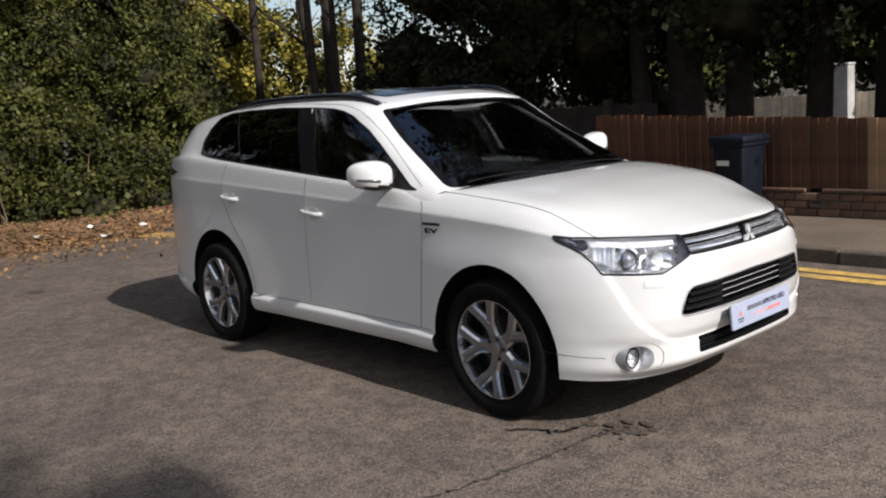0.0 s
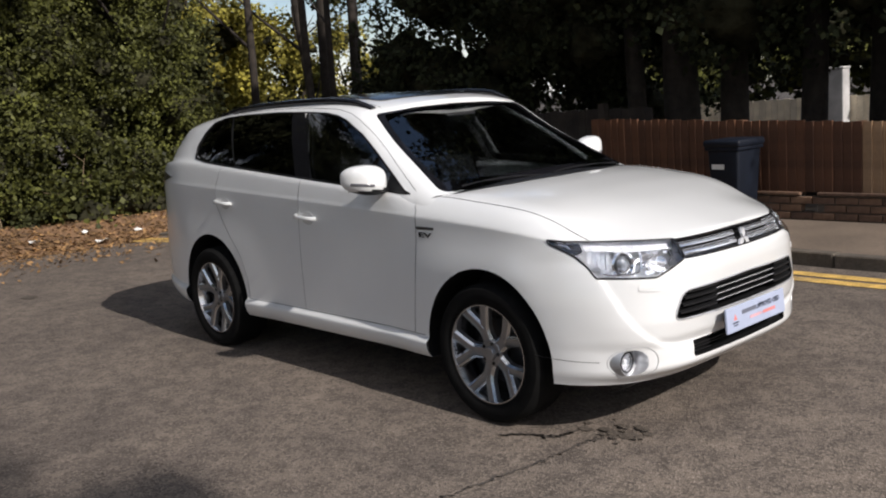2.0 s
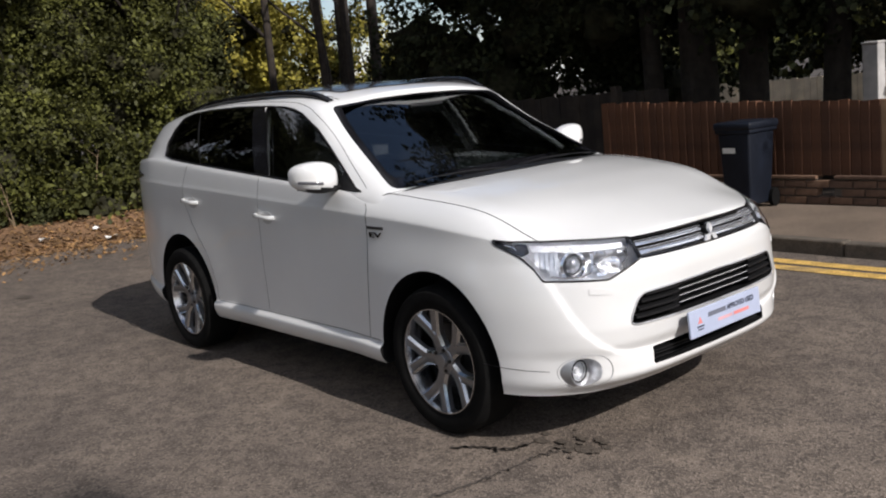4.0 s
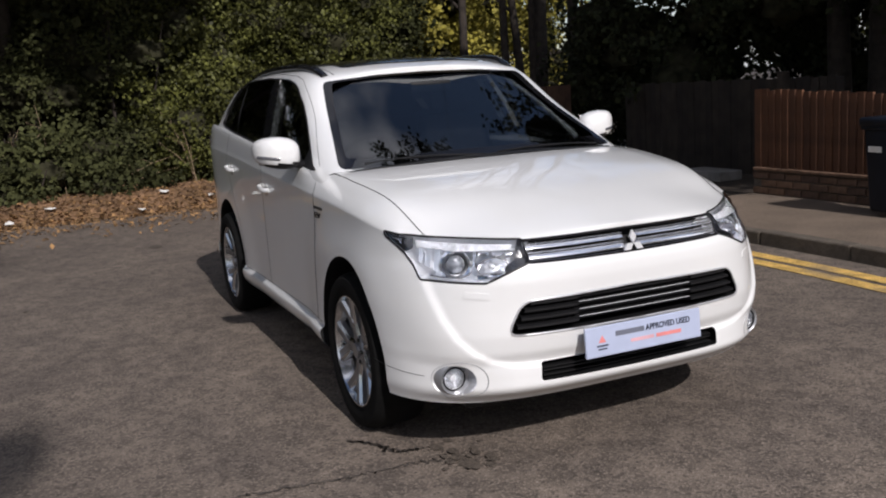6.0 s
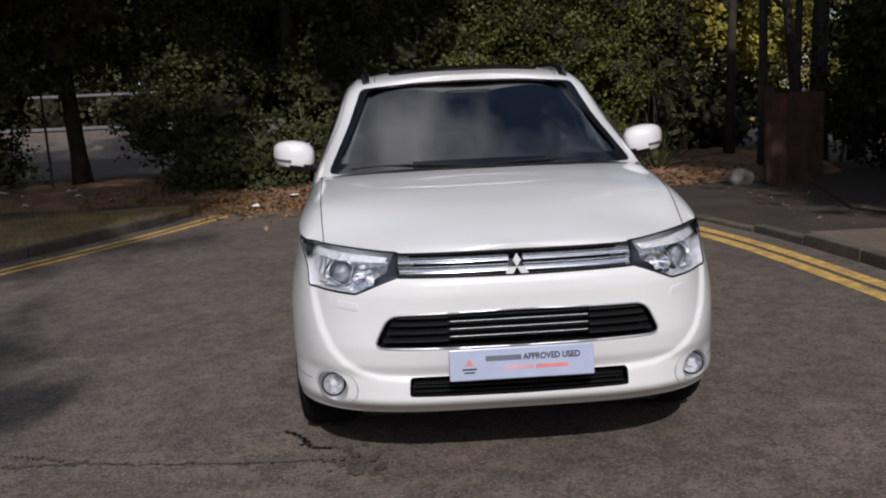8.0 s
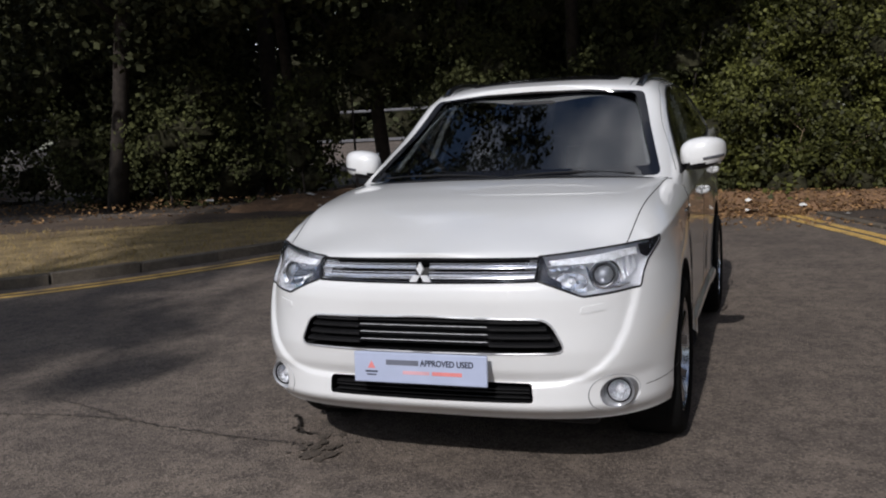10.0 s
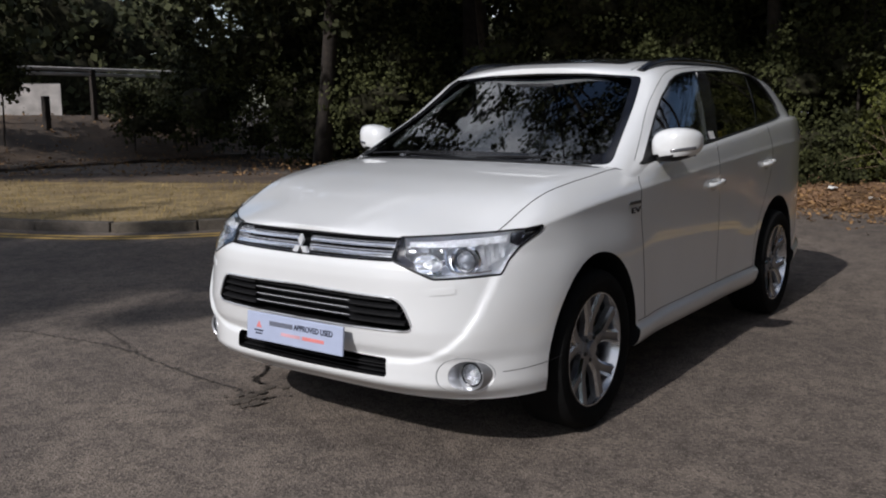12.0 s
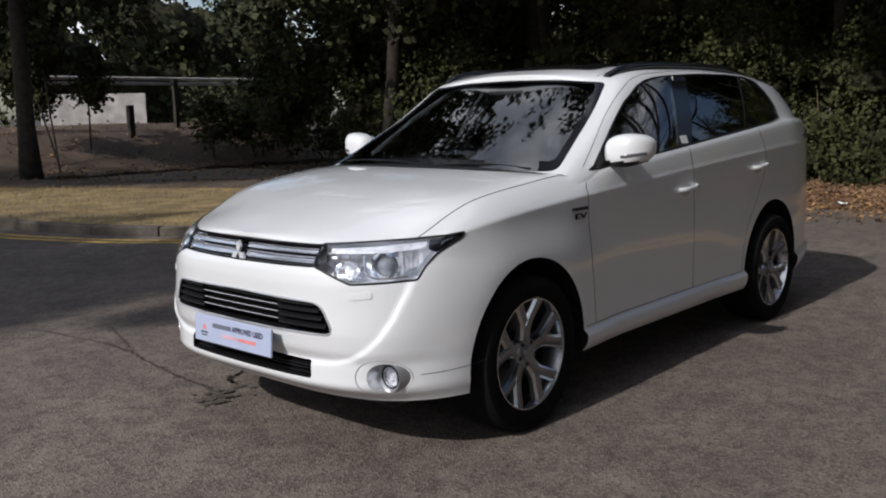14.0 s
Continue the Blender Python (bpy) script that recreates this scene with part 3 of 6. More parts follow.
def sweep(points, ry, rz, seg=8, closed=False, bm=None):
    """A bar of flattened round section along points; rz is its half height, ry its half depth."""
    bm = bm or bmesh.new()
    pts = [Vector(p) for p in points]
    n, rings = len(pts), []
    for i, p in enumerate(pts):
        d = (pts[(i + 1) % n] - pts[i - 1]) if closed else pts[min(i + 1, n - 1)] - pts[max(i - 1, 0)]
        d.normalize()
        a = d.cross(Vector((0, 0, 1)))
        a = Vector((1, 0, 0)) if a.length < 0.2 else a.normalized()
        b = a.cross(d).normalized()
        k = 2 * math.pi / seg
        rings.append([bm.verts.new(p + a * ry * math.cos(k * (j + 0.5)) + b * rz * math.sin(k * (j + 0.5))) for j in range(seg)])
    for i in range(n if closed else n - 1):
        q, r = rings[i], rings[(i + 1) % n]
        for j in range(seg):
            bm.faces.new((q[j], q[(j + 1) % seg], r[(j + 1) % seg], r[j]))
    if not closed:
        bm.faces.new(rings[0])
        bm.faces.new(rings[-1])
    bmesh.ops.recalc_face_normals(bm, faces=bm.faces)
    return bm


def along(poly, tree, way, lift, step=0.03, closed=False):
    line = fine(poly, step)
    if not closed:
        k = max(1, int(math.dist(poly[-1], poly[0]) / step))
        line = line[:-k] + [poly[-1]]
    return [q for q in (onto(tree, a, b, way, lift) for a, b in line) if q]


def circle(y, z, ry, rz, n=28):
    return [(y + ry * math.cos(2 * math.pi * i / n), z + rz * math.sin(2 * math.pi * i / n)) for i in range(n)]


def lettering(words, height, mat, name, parent, m):
    cu = bpy.data.curves.new(name, "FONT")
    cu.body, cu.size, cu.align_x, cu.align_y, cu.extrude, cu.offset = words, height, "CENTER", "CENTER", 0.0006, 0.0009
    ob = bpy.data.objects.new("tmp", cu)
    scene.collection.objects.link(ob)
    bpy.context.view_layer.update()
    me = bpy.data.meshes.new_from_object(ob.evaluated_get(bpy.context.evaluated_depsgraph_get()))
    bpy.data.objects.remove(ob)
    me.materials.clear()
    me.materials.append(mat)
    return put(name, me, parent, m)


D = 1 / math.sqrt(2)
FRONT, LEFT, RIGHT = (1, 0), (0, 1), (0, -1)

# outlines on the body, as heights over the ground and distances along the look that shows them flat
MOUTH = rounded([(-0.530, 0.532), (-0.468, 0.655), (0, 0.664), (0.468, 0.655), (0.530, 0.532), (0, 0.527)], 0.045)
LOWER = rounded([(-0.405, 0.346), (-0.400, 0.416), (0, 0.420), (0.400, 0.416), (0.405, 0.346), (0, 0.342)], 0.015)
GRILLE = rounded([(-0.43, 0.790), (-0.44, 0.864), (0, 0.868), (0.44, 0.864), (0.43, 0.790), (0, 0.786)], 0.01)
LAMP = rounded([(-0.650, 0.900), (-0.727, 0.892), (-0.858, 0.884), (-1.025, 0.876), (-1.203, 0.868), (-1.240, 0.790), (-1.100, 0.728), (-0.845, 0.738), (-0.812, 0.785), (-0.767, 0.828), (-0.703, 0.862), (-0.662, 0.880)], 0.012)
SCREEN = rounded([(-0.735, 1.086), (-0.4, 1.082), (0, 1.084), (0.4, 1.082), (0.735, 1.086), (0.643, 1.30), (0.578, 1.490), (0.3, 1.512), (0, 1.518), (-0.3, 1.512), (-0.578, 1.490), (-0.643, 1.30)], 0.03)


def belt(x):
    return lerp(x, *BELT) + 0.006


SIDE = [(0.835, belt(0.835)), (0.4, belt(0.4)), (0.0, belt(0.0)), (-0.4, belt(-0.4)), (-0.85, belt(-0.85)), (-1.3, belt(-1.3)), (-1.43, belt(-1.43) + 0.01), (-1.455, 1.34), (-1.42, 1.43), (-1.34, 1.50), (-1.2, 1.527), (-0.95, 1.537), (-0.55, 1.537), (-0.2, 1.524), (-0.02, 1.512), (0.09, 1.494), (0.18, 1.466), (0.345, 1.385), (0.495, 1.288), (0.65, 1.187), (0.785, 1.098)]


def clip(poly, f):
    """The part of a polygon where f is positive."""
    out = []
    for i, p in enumerate(poly):
        q = poly[(i + 1) % len(poly)]
        a, b = f(p), f(q)
        if a >= 0:
            out.append(p)
        if a * b < 0:
            t = a / (a - b)
            out.append((p[0] + (q[0] - p[0]) * t, p[1] + (q[1] - p[1]) * t))
    return out


def lean(x_low, x_high):
    """How far a point lies ahead of a leaning post."""
    return lambda p: p[0] - (x_low + (x_high - x_low) * (p[1] - 1.14) / 0.38)


def diagonal(poly, sy, lo, hi, bm, idx=2):
    """A prism along the nose's corner."""
    a, b = [], []
    for s, z in poly:
        for out, h in ((a, lo), (b, hi)):
            x, y = (h - s) * D, (h + s) * D
            out.append(bm.verts.new((x, y * sy, z)))
    n = len(poly)
    fs = [bm.faces.new(a), bm.faces.new(b[::-1])] + [bm.faces.new((a[i], b[i], b[(i + 1) % n], a[(i + 1) % n])) for i in range(n)]
    for f in fs:
        f.material_index = idx
    bmesh.ops.recalc_face_normals(bm, faces=fs)


car = tagged(new("car"), "white five-door SUV with black roof rails parked on the road", "car")

# body shell with its openings
# body paint darkened to carry the shade of the finger recesses
CUP_SHADE = material("shadowed_paint", (0.62, 0.62, 0.61), rough=0.25, scale=3.0, vary=0.02, coat=1.0)
INDICATOR = material("smoked_indicator", (0.10, 0.10, 0.11), rough=0.15, vary=0.1)
SATIN = material("satin_chrome", (0.90, 0.92, 0.97), rough=0.14, metal=0.85, vary=0.03)
FOG_CUP = material("fog_reflector", (0.62, 0.63, 0.66), rough=0.3, metal=0.85, vary=0.3, scale=120, bump=0.8, bump_scale=120)
BADGE = material("badge_chrome", (0.82, 0.83, 0.85), rough=0.3, metal=0.4, vary=0.03)
PROJECTOR = material("projector_glass", (0.20, 0.21, 0.23), rough=0.10, metal=0.6, vary=0.15, scale=60)
LAMP_IN = material("lamp_reflector", (0.82, 0.83, 0.86), rough=0.28, metal=0.72, vary=0.05, scale=40)
LAMP_BROW = material("lamp_brow_silver", (0.66, 0.67, 0.69), rough=0.35, metal=0.6, vary=0.25, scale=45)
FOG_RING = material("fog_silver", (0.46, 0.47, 0.49), rough=0.36, metal=0.6, vary=0.04)
cut = bmesh.new()
for cx in AXLES:
    for sy in (1, -1):
        extruded(circle(cx, 0.345, 0.405, 0.405 if cx > 0 else 0.425, 48), "y", min(0.58 * sy, 1.2 * sy), max(0.58 * sy, 1.2 * sy), cut)
extruded(MOUTH, "x", 2.08, 2.5, cut)
extruded(LOWER, "x", 2.06, 2.5, cut)
extruded(GRILLE, "x", 2.10, 2.5, cut)
for sy in (1, -1):
    diagonal(LAMP, sy, 1.74, 2.3, cut)
    extruded(circle(0.69 * sy, 0.367, 0.058, 0.058), "x", 1.87, 2.5, cut, 2)
body_raw.materials.append(LAMP_IN)
body = put("body", softened(carved(body_raw, cut, [PAINT, BLACK, LAMP_IN]), 30), car)

# glasshouse shell
cav_v, cav_f = loft(OUT_CAB, list(np.linspace(0, 1, 14)), lambda k, a, b, v: cabin_point(k, a, b, v, 0.045), lambda x: lerp(x, *ROOF_TOP) - 0.04)
cut = bmesh.new()
cut.from_mesh(mesh_of("cavity", cav_v, cav_f, BLACK))
for f in cut.faces:
    f.material_index = 1
hollow = carved(cabin_raw, cut, [PAINT, BLACK])
cut = bmesh.new()
extruded(SCREEN, "x", 0.22, 1.6, cut)
for sy in (1, -1):
    extruded(SIDE, "y", min(0.42 * sy, 1.2 * sy), max(0.42 * sy, 1.2 * sy), cut)
cabin = put("cabin", softened(carved(hollow, cut, [PAINT, BLACK]), 30), car)

# glazing
screen = part("windscreen", patch(SCREEN, CABIN, FRONT, -0.004, 0.005, even=True), GLASS, car, "tinted windscreen glass", smooth=40)
screen.visible_shadow = False
polished(screen, 0)
n = len(SCREEN)
bm = bmesh.new()
rows = []
for a, b in zip(fine(SCREEN, 0.05), [None] * 999):
    c = (a[0] * 0.93, 1.30 + (a[1] - 1.30) * 0.88 + 0.016)
    rows.append([bm.verts.new(onto(CABIN, *p, FRONT, 0.0005)) for p in (a, ((a[0] + c[0]) / 2, (a[1] + c[1]) / 2), c)])
for a, b in zip(rows, rows[1:] + rows[:1]):
    for j in range(2):
        bm.faces.new((a[j], a[j + 1], b[j + 1], b[j]))
part("screen_border", bm, GLOSS, screen, "black ceramic border of the windscreen", smooth=60)
for sy, way in ((1, LEFT), (-1, RIGHT)):
    def flat(poly):
        return [(-x * sy, z) for x, z in poly][::sy]
    for name, poly, mat, note in (
        ("front_window", clip(clip(SIDE, lean(-0.02, -0.195)), lambda p: 0.64 - p[0] + (p[1] - 1.1) * 0.2), GLASS, "clear side window glass"),
        ("mirror_sail", clip(SIDE, lambda p: p[0] - 0.64 - (p[1] - 1.1) * 0.2), BLACK, "black plastic corner behind the mirror"),
        ("pillar_cover", clip(clip(SIDE, lambda p: -lean(-0.02, -0.195)(p)), lean(-0.17, -0.375)), GLOSS, "gloss black pillar cover"),
        ("rear_window", clip(clip(SIDE, lambda p: -lean(-0.17, -0.375)(p)), lean(-0.80, -1.08)), PRIVACY, "dark privacy glass"),
        ("window_divider", clip(clip(SIDE, lambda p: -lean(-0.80, -1.08)(p)), lean(-0.815, -1.095)), BLACK, "black window divider"),
        ("quarter_window", clip(SIDE, lambda p: -lean(-0.815, -1.095)(p)), PRIVACY, "dark privacy glass"),
    ):
        ob = part(name, patch(flat(poly), CABIN, way, -0.003 if "window" in name else -0.001, 0.005, 0.035, "window" in name), mat, car, note, smooth=40)
        ob.visible_shadow = mat not in (GLASS, PRIVACY)
        if "window" in name and mat is not BLACK:
            polished(ob, 1)
    gap = smooth_line([(0.86, 1.098), (0.71, 1.195), (0.55, 1.298), (0.385, 1.405), (0.23, 1.487), (0.10, 1.522), (-0.02, 1.537), (-0.4, 1.556), (-0.85, 1.557), (-1.15, 1.548)], 60)
    part("door_frame_line", sweep(along([(-x * sy, z) for x, z in gap], CABIN, way, 0.0003), 0.0012, 0.0018, 4), BLACK, car, "dark line round the door frames")
    rim = along(flat(SIDE), CABIN, way, 0.0, 0.03, True)
    part("window_seal", sweep(rim, 0.005, 0.006, 6, True), BLACK, car, "black rubber window seal", smooth=60)

# upper grille
part("grille_back", patch([(y * 0.99, z) for y, z in GRILLE], BODY, FRONT, -0.06, 0.01), BLACK, car, "black plastic grille backing")
grille = part("grille", sweep(along(GRILLE, BODY, FRONT, -0.002, 0.03, True), 0.008, 0.006, 6, True), GLOSS, car, "gloss black grille frame", smooth=60)


def blade(z, r, a, b, lift, lean=1.0):
    """A grille blade with a rounded face that leans back."""
    bm, rows = bmesh.new(), []
    for p in along([(a, z), (b, z)], BODY, FRONT, lift):
        rows.append([bm.verts.new((p.x + dx * lean, p.y, z + dz * r)) for dx, dz in ((-0.004, -1), (0.001, -0.85), (0.003, -0.5), (0.0015, 0), (-0.0025, 0.5), (-0.006, 0.88), (-0.008, 1), (-0.010, 0.9), (-0.010, -1))])
    for p, q in zip(rows, rows[1:]):
        for k in range(9):
            bm.faces.new((p[k], p[(k + 1) % 9], q[(k + 1) % 9], q[k]))
    bm.faces.new(rows[0])
    bm.faces.new(rows[-1])
    bmesh.ops.recalc_face_normals(bm, faces=bm.faces)
    return bm


for z, r in ((0.8495, 0.0022), (0.8375, 0.0068), (0.8195, 0.0024), (0.8035, 0.0098)):
    for a, b in ((-0.428, -0.026), (0.026, 0.428)):
        part("chrome_bar", blade(z, r, a, b, -0.004), SATIN, grille, "chrome grille bar", smooth=40)
emblem = bmesh.new()
for ang in (90, 210, 330):
    c, s = math.cos(radians(ang)), math.sin(radians(ang))
    q = [(0, 0), (0.024 * c - 0.0139 * s, 0.024 * s + 0.0139 * c), (0.048 * c, 0.048 * s), (0.024 * c + 0.0139 * s, 0.024 * s - 0.0139 * c)]
    extruded([(y, z) for y, z in q], "x", 0, 0.012, emblem, 0)
part("emblem", emblem, BADGE, grille, "chrome three-lozenge badge", m=pose(2.205, 0, 0.812, 0, -6, 0))

# lower openings
part("mouth_back", patch([(y * 0.995, z) for y, z in MOUTH], BODY, FRONT, -0.085, 0.01), BLACK, car, "black plastic intake backing")
mouth = part("mouth_frame", sweep(along(MOUTH, BODY, FRONT, 0.001, 0.03, True), 0.0042, 0.0042, 6, True), SILVER, car, "thin chrome intake surround", smooth=60)
for z in (0.565, 0.592, 0.619, 0.643):
    part("intake_blade", sweep(along([(-0.26, z), (0.26, z)], BODY, FRONT, -0.035), 0.026, 0.0065, 6), BLACK, mouth, smooth=50)
for z in (0.572, 0.600, 0.628):
    part("intake_chrome", blade(z, 0.0011, -0.25, 0.25, -0.001, 0.2), BADGE, mouth, "thin chrome intake strip", smooth=40)
for sy in (1, -1):
    for z, a in ((0.560, 0.492), (0.590, 0.476), (0.619, 0.462), (0.644, 0.44)):
        part("intake_rib", sweep(along([(0.255 * sy, z), (a * sy, z)], BODY, FRONT, -0.026), 0.03, 0.0095, 8), BLACK, mouth, "black plastic intake rib", smooth=50)
part("lower_back", patch([(y * 0.995, z) for y, z in LOWER], BODY, FRONT, -0.09, 0.01), BLACK, car, "black plastic lower intake backing")
for z in (0.362, 0.38, 0.398):
    part("lower_blade", sweep(along([(-0.39, z), (0.39, z)], BODY, FRONT, -0.045), 0.03, 0.004, 6), BLACK, car, smooth=50)

# plate
plate = part("number_plate", boxed((0.012, 0.520, 0.114), bevel=0.004), PLATE, car, "pale blue dealer plate", m=pose(2.266, 0, 0.476, 0, -4, 0))
part("plate_bracket", boxed((0.03, 0.44, 0.09), (-0.02, 0, -0.005), 0.004), BLACK, plate)
face = pose(0.0066, 0, 0) @ pose(0, 0, 0, 90, 0, 90)
lettering("APPROVED USED", 0.031, INK, "plate_words", plate, face @ Matrix.Translation((0.107, 0.020, 0)) @ Matrix.Diagonal((0.86, 1, 1, 1)))
part("word_bar", boxed((0.001, 0.128, 0.019), (0.0066, -0.066, 0.020), 0), INK_GREY, plate, "grey printed word")
part("red_word_bar", boxed((0.001, 0.105, 0.013), (0.0066, -0.012, -0.016), 0), INK_PINK, plate, "pale red printed word")
part("red_word_bar", boxed((0.001, 0.115, 0.014), (0.0066, 0.108, -0.016), 0), INK_RED, plate)
bm = bmesh.new()
extruded([(-0.205, -0.004), (-0.173, -0.004), (-0.189, 0.024)], "x", 0.006, 0.0068, bm, 0)
part("red_mark", bm, INK_RED, plate, "red triangular mark")
part("small_word_bar", boxed((0.001, 0.05, 0.006), (0.0066, -0.189, -0.016), 0), INK, plate)
part("small_word_bar", boxed((0.001, 0.038, 0.005), (0.0066, -0.189, -0.028), 0), INK, plate)

# lamps
for sy in (1, -1):
    way = (1, sy)
    def corner(poly):
        return [(s * sy, z) for s, z in poly][::sy]
    def inside(s, z, depth):
        return onto(BODY, s * sy, z, way, -depth)
    lamp = part("headlight", patch(corner(LAMP), BODY, way, 0.0015, 0.004, 0.025), LENS, car, "clear headlight lens over chrome reflectors", smooth=40)
    lamp.visible_shadow = False
    part("lamp_edge", sweep(along(corner(LAMP), BODY, way, 0.0005, 0.025, True), 0.003, 0.0045, 6, True), BLACK, lamp, smooth=60)
    part("lamp_tip", patch(corner(rounded([(-0.655, 0.897), (-0.735, 0.889), (-0.79, 0.884), (-0.80, 0.850), (-0.765, 0.834), (-0.703, 0.865), (-0.662, 0.882)], 0.008)), BODY, way, -0.006, 0.003, 0.02), GLOSS, lamp, "gloss black lamp corner", smooth=40)
    part("lamp_wedge", patch(corner(rounded([(-1.185, 0.866), (-1.201, 0.865), (-1.236, 0.790), (-1.165, 0.760), (-1.160, 0.785), (-1.190, 0.806)], 0.006)), BODY, way, -0.006, 0.003, 0.02), GLOSS, lamp, "black inner end of the lamp", smooth=40)
    part("tip_marker", sweep([inside(s, z, 0.004) for s, z in ((-0.70, 0.880), (-0.735, 0.872), (-0.745, 0.860))], 0.003, 0.004, 6), CHROME, lamp, "small chrome side marker", smooth=60)
    axis = Vector((1, 0.25 * sy, 0)).normalized()
    turn = axis.to_track_quat("Y", "Z").to_matrix().to_4x4()
    # projector with its chrome ring
    c = Matrix.Translation(inside(-0.965, 0.803, 0.045)) @ turn
    part("projector_ring", spin([(0.046, 0.004), (0.055, 0.012), (0.062, 0.004), (0.060, -0.05), (0.044, -0.05)], 32), CHROME, lamp, "chrome projector ring", smooth=40, m=c)
    part("projector_shroud", spin([(0.037, 0.004), (0.041, 0.006), (0.046, -0.002), (0.046, -0.03), (0.037, -0.03)], 32), ALLOY_DARK, lamp, "dark projector shroud", smooth=40, m=c)
    part("projector_lens", spin([(0.0001, 0.022), (0.014, 0.020), (0.027, 0.013), (0.037, 0.0), (0.037, -0.03), (0.0001, -0.03)], 32), PROJECTOR, lamp, "grey glass projector lens", smooth=50, m=c)
    # bright line that turns round the projector's inner and lower side
    part("lamp_hook", sweep([inside(s, z, 0.022) for s, z in ((-1.040, 0.862), (-1.046, 0.82), (-1.043, 0.785), (-1.030, 0.762), (-1.000, 0.750), (-0.93, 0.750), (-0.872, 0.757))], 0.006, 0.0042, 6), CHROME, lamp, "bright hooked trim line", smooth=60)
    # stepped reflector facets towards the outer corner and the grille
    for q in range(5):
        u = q / 4
        part("lamp_facet", patch(corner([(-0.812 - 0.085 * u, 0.872 - 0.002 * u), (-0.826 - 0.085 * u, 0.871 - 0.002 * u), (-0.832 - 0.070 * u, 0.80 - 0.035 * u), (-0.820 - 0.070 * u, 0.806 - 0.035 * u)]), BODY, way, -0.022 - 0.010 * (q % 2), 0.004, 0.02), LAMP_IN, lamp, "ribbed silver reflector facet", smooth=40)
    for q, (s0, s1, z0, z1) in enumerate(((-1.055, -1.10, 0.835, 0.862), (-1.105, -1.15, 0.828, 0.860), (-1.155, -1.185, 0.822, 0.857), (-1.06, -1.105, 0.745, 0.765), (-1.11, -1.16, 0.752, 0.772))):
        part("lamp_facet", patch(corner(rounded([(s0, z1), (s1, z1 - 0.004), (s1 + 0.004, z0), (s0 - 0.004, z0)], 0.006)), BODY, way, -0.028 - 0.008 * (q % 2), 0.004, 0.02), CHROME, lamp, smooth=40)
    # reflector bowl beside the grille
    c = Matrix.Translation(inside(-1.112, 0.798, 0.04)) @ turn
    bm = spin([(0.046, 0.012), (0.05, 0.012), (0.05, -0.03), (0.02, -0.045), (0.0001, -0.047), (0.0001, -0.042), (0.018, -0.04), (0.036, -0.018)], 24)
    bmesh.ops.scale(bm, vec=(1.2, 1, 0.72), verts=bm.verts)
    part("reflector", bm, CHROME, lamp, "chrome reflector bowl", smooth=40, m=c)
    part("bulb", spin([(0.0001, 0.014), (0.008, 0.011), (0.011, 0), (0.008, -0.03), (0.0001, -0.03)], 12), SILVER, lamp, smooth=60, m=c)
    part("bezel", patch(corner(rounded([(-0.86, 0.868), (-1.20, 0.858), (-1.225, 0.80), (-1.10, 0.742), (-0.865, 0.75)], 0.02)), BODY, way, -0.075, 0.004, 0.03), LAMP_IN, lamp, "bright lamp bezel", smooth=40)
    part("lamp_shelf", sweep([inside(s, z, 0.03) for s, z in ((-0.82, 0.874), (-0.98, 0.864), (-1.1, 0.859), (-1.19, 0.853))], 0.024, 0.003, 6), LAMP_IN, lamp, "silver upper shelf inside the lamp", smooth=60)
    part("lamp_brow", patch(corner([(-0.80, 0.880), (-0.98, 0.869), (-1.17, 0.860), (-1.17, 0.842), (-0.98, 0.846), (-0.81, 0.850)]), BODY, way, -0.010, 0.004, 0.02), LAMP_BROW, lamp, "silver brow inside the lamp", smooth=40)
    # fog lamp
    yc = 0.69 * sy
    centre = onto(BODY, yc, 0.367, FRONT)
    bm, rows = bmesh.new(), []
    for k in range(40):
        c, s = math.cos(2 * math.pi * k / 40), math.sin(2 * math.pi * k / 40)
        row = []
        for ry, rz, shift, lift in ((0.086, 0.075, 0.014, -0.004), (0.083, 0.072, 0.013, 0.002), (0.076, 0.067, 0.011, -0.004), (0.058, 0.056, 0.003, -0.012), (0.045, 0.045, 0.0, -0.020), (0.041, 0.041, 0.0, -0.04)):
            q = onto(BODY, yc - shift * sy + ry * c, 0.367 + rz * s, FRONT) + Vector((lift, 0, 0))
            if lift < -0.01:
                q.x = centre.x - 0.008 + lift
            row.append(bm.verts.new(q))
        rows.append(row)
    for a, b in zip(rows, rows[1:] + rows[:1]):
        for q in range(5):
            bm.faces.new((a[q], a[q + 1], b[q + 1], b[q]))
    bmesh.ops.recalc_face_normals(bm, faces=bm.faces)
    fog = part("fog_bezel", bm, FOG_RING, car, "silver fog lamp surround", smooth=50)
    bm = spin([(0.047, 0.0), (0.049, -0.002), (0.047, -0.03), (0.03, -0.05), (0.0001, -0.052), (0.0001, -0.046), (0.026, -0.044), (0.042, -0.026)], 32)
    part("fog_cup", bm, FOG_CUP, fog, "bright fog lamp reflector", smooth=40, m=pose(centre.x - 0.032, yc, 0.367, 0, 0, -90) @ Matrix.Scale(0.88, 4))
    bm = spin([(0.0001, 0.010), (0.02, 0.009), (0.038, 0.004), (0.045, -0.004), (0.043, -0.005), (0.037, 0.002), (0.02, 0.007), (0.0001, 0.008)], 32)
    lens = part("fog_lens", bm, LENS, fog, "clear round fog lamp glass", smooth=50, m=pose(centre.x - 0.032, yc, 0.367, 0, 0, -90) @ Matrix.Scale(0.88, 4))
    lens.visible_shadow = False
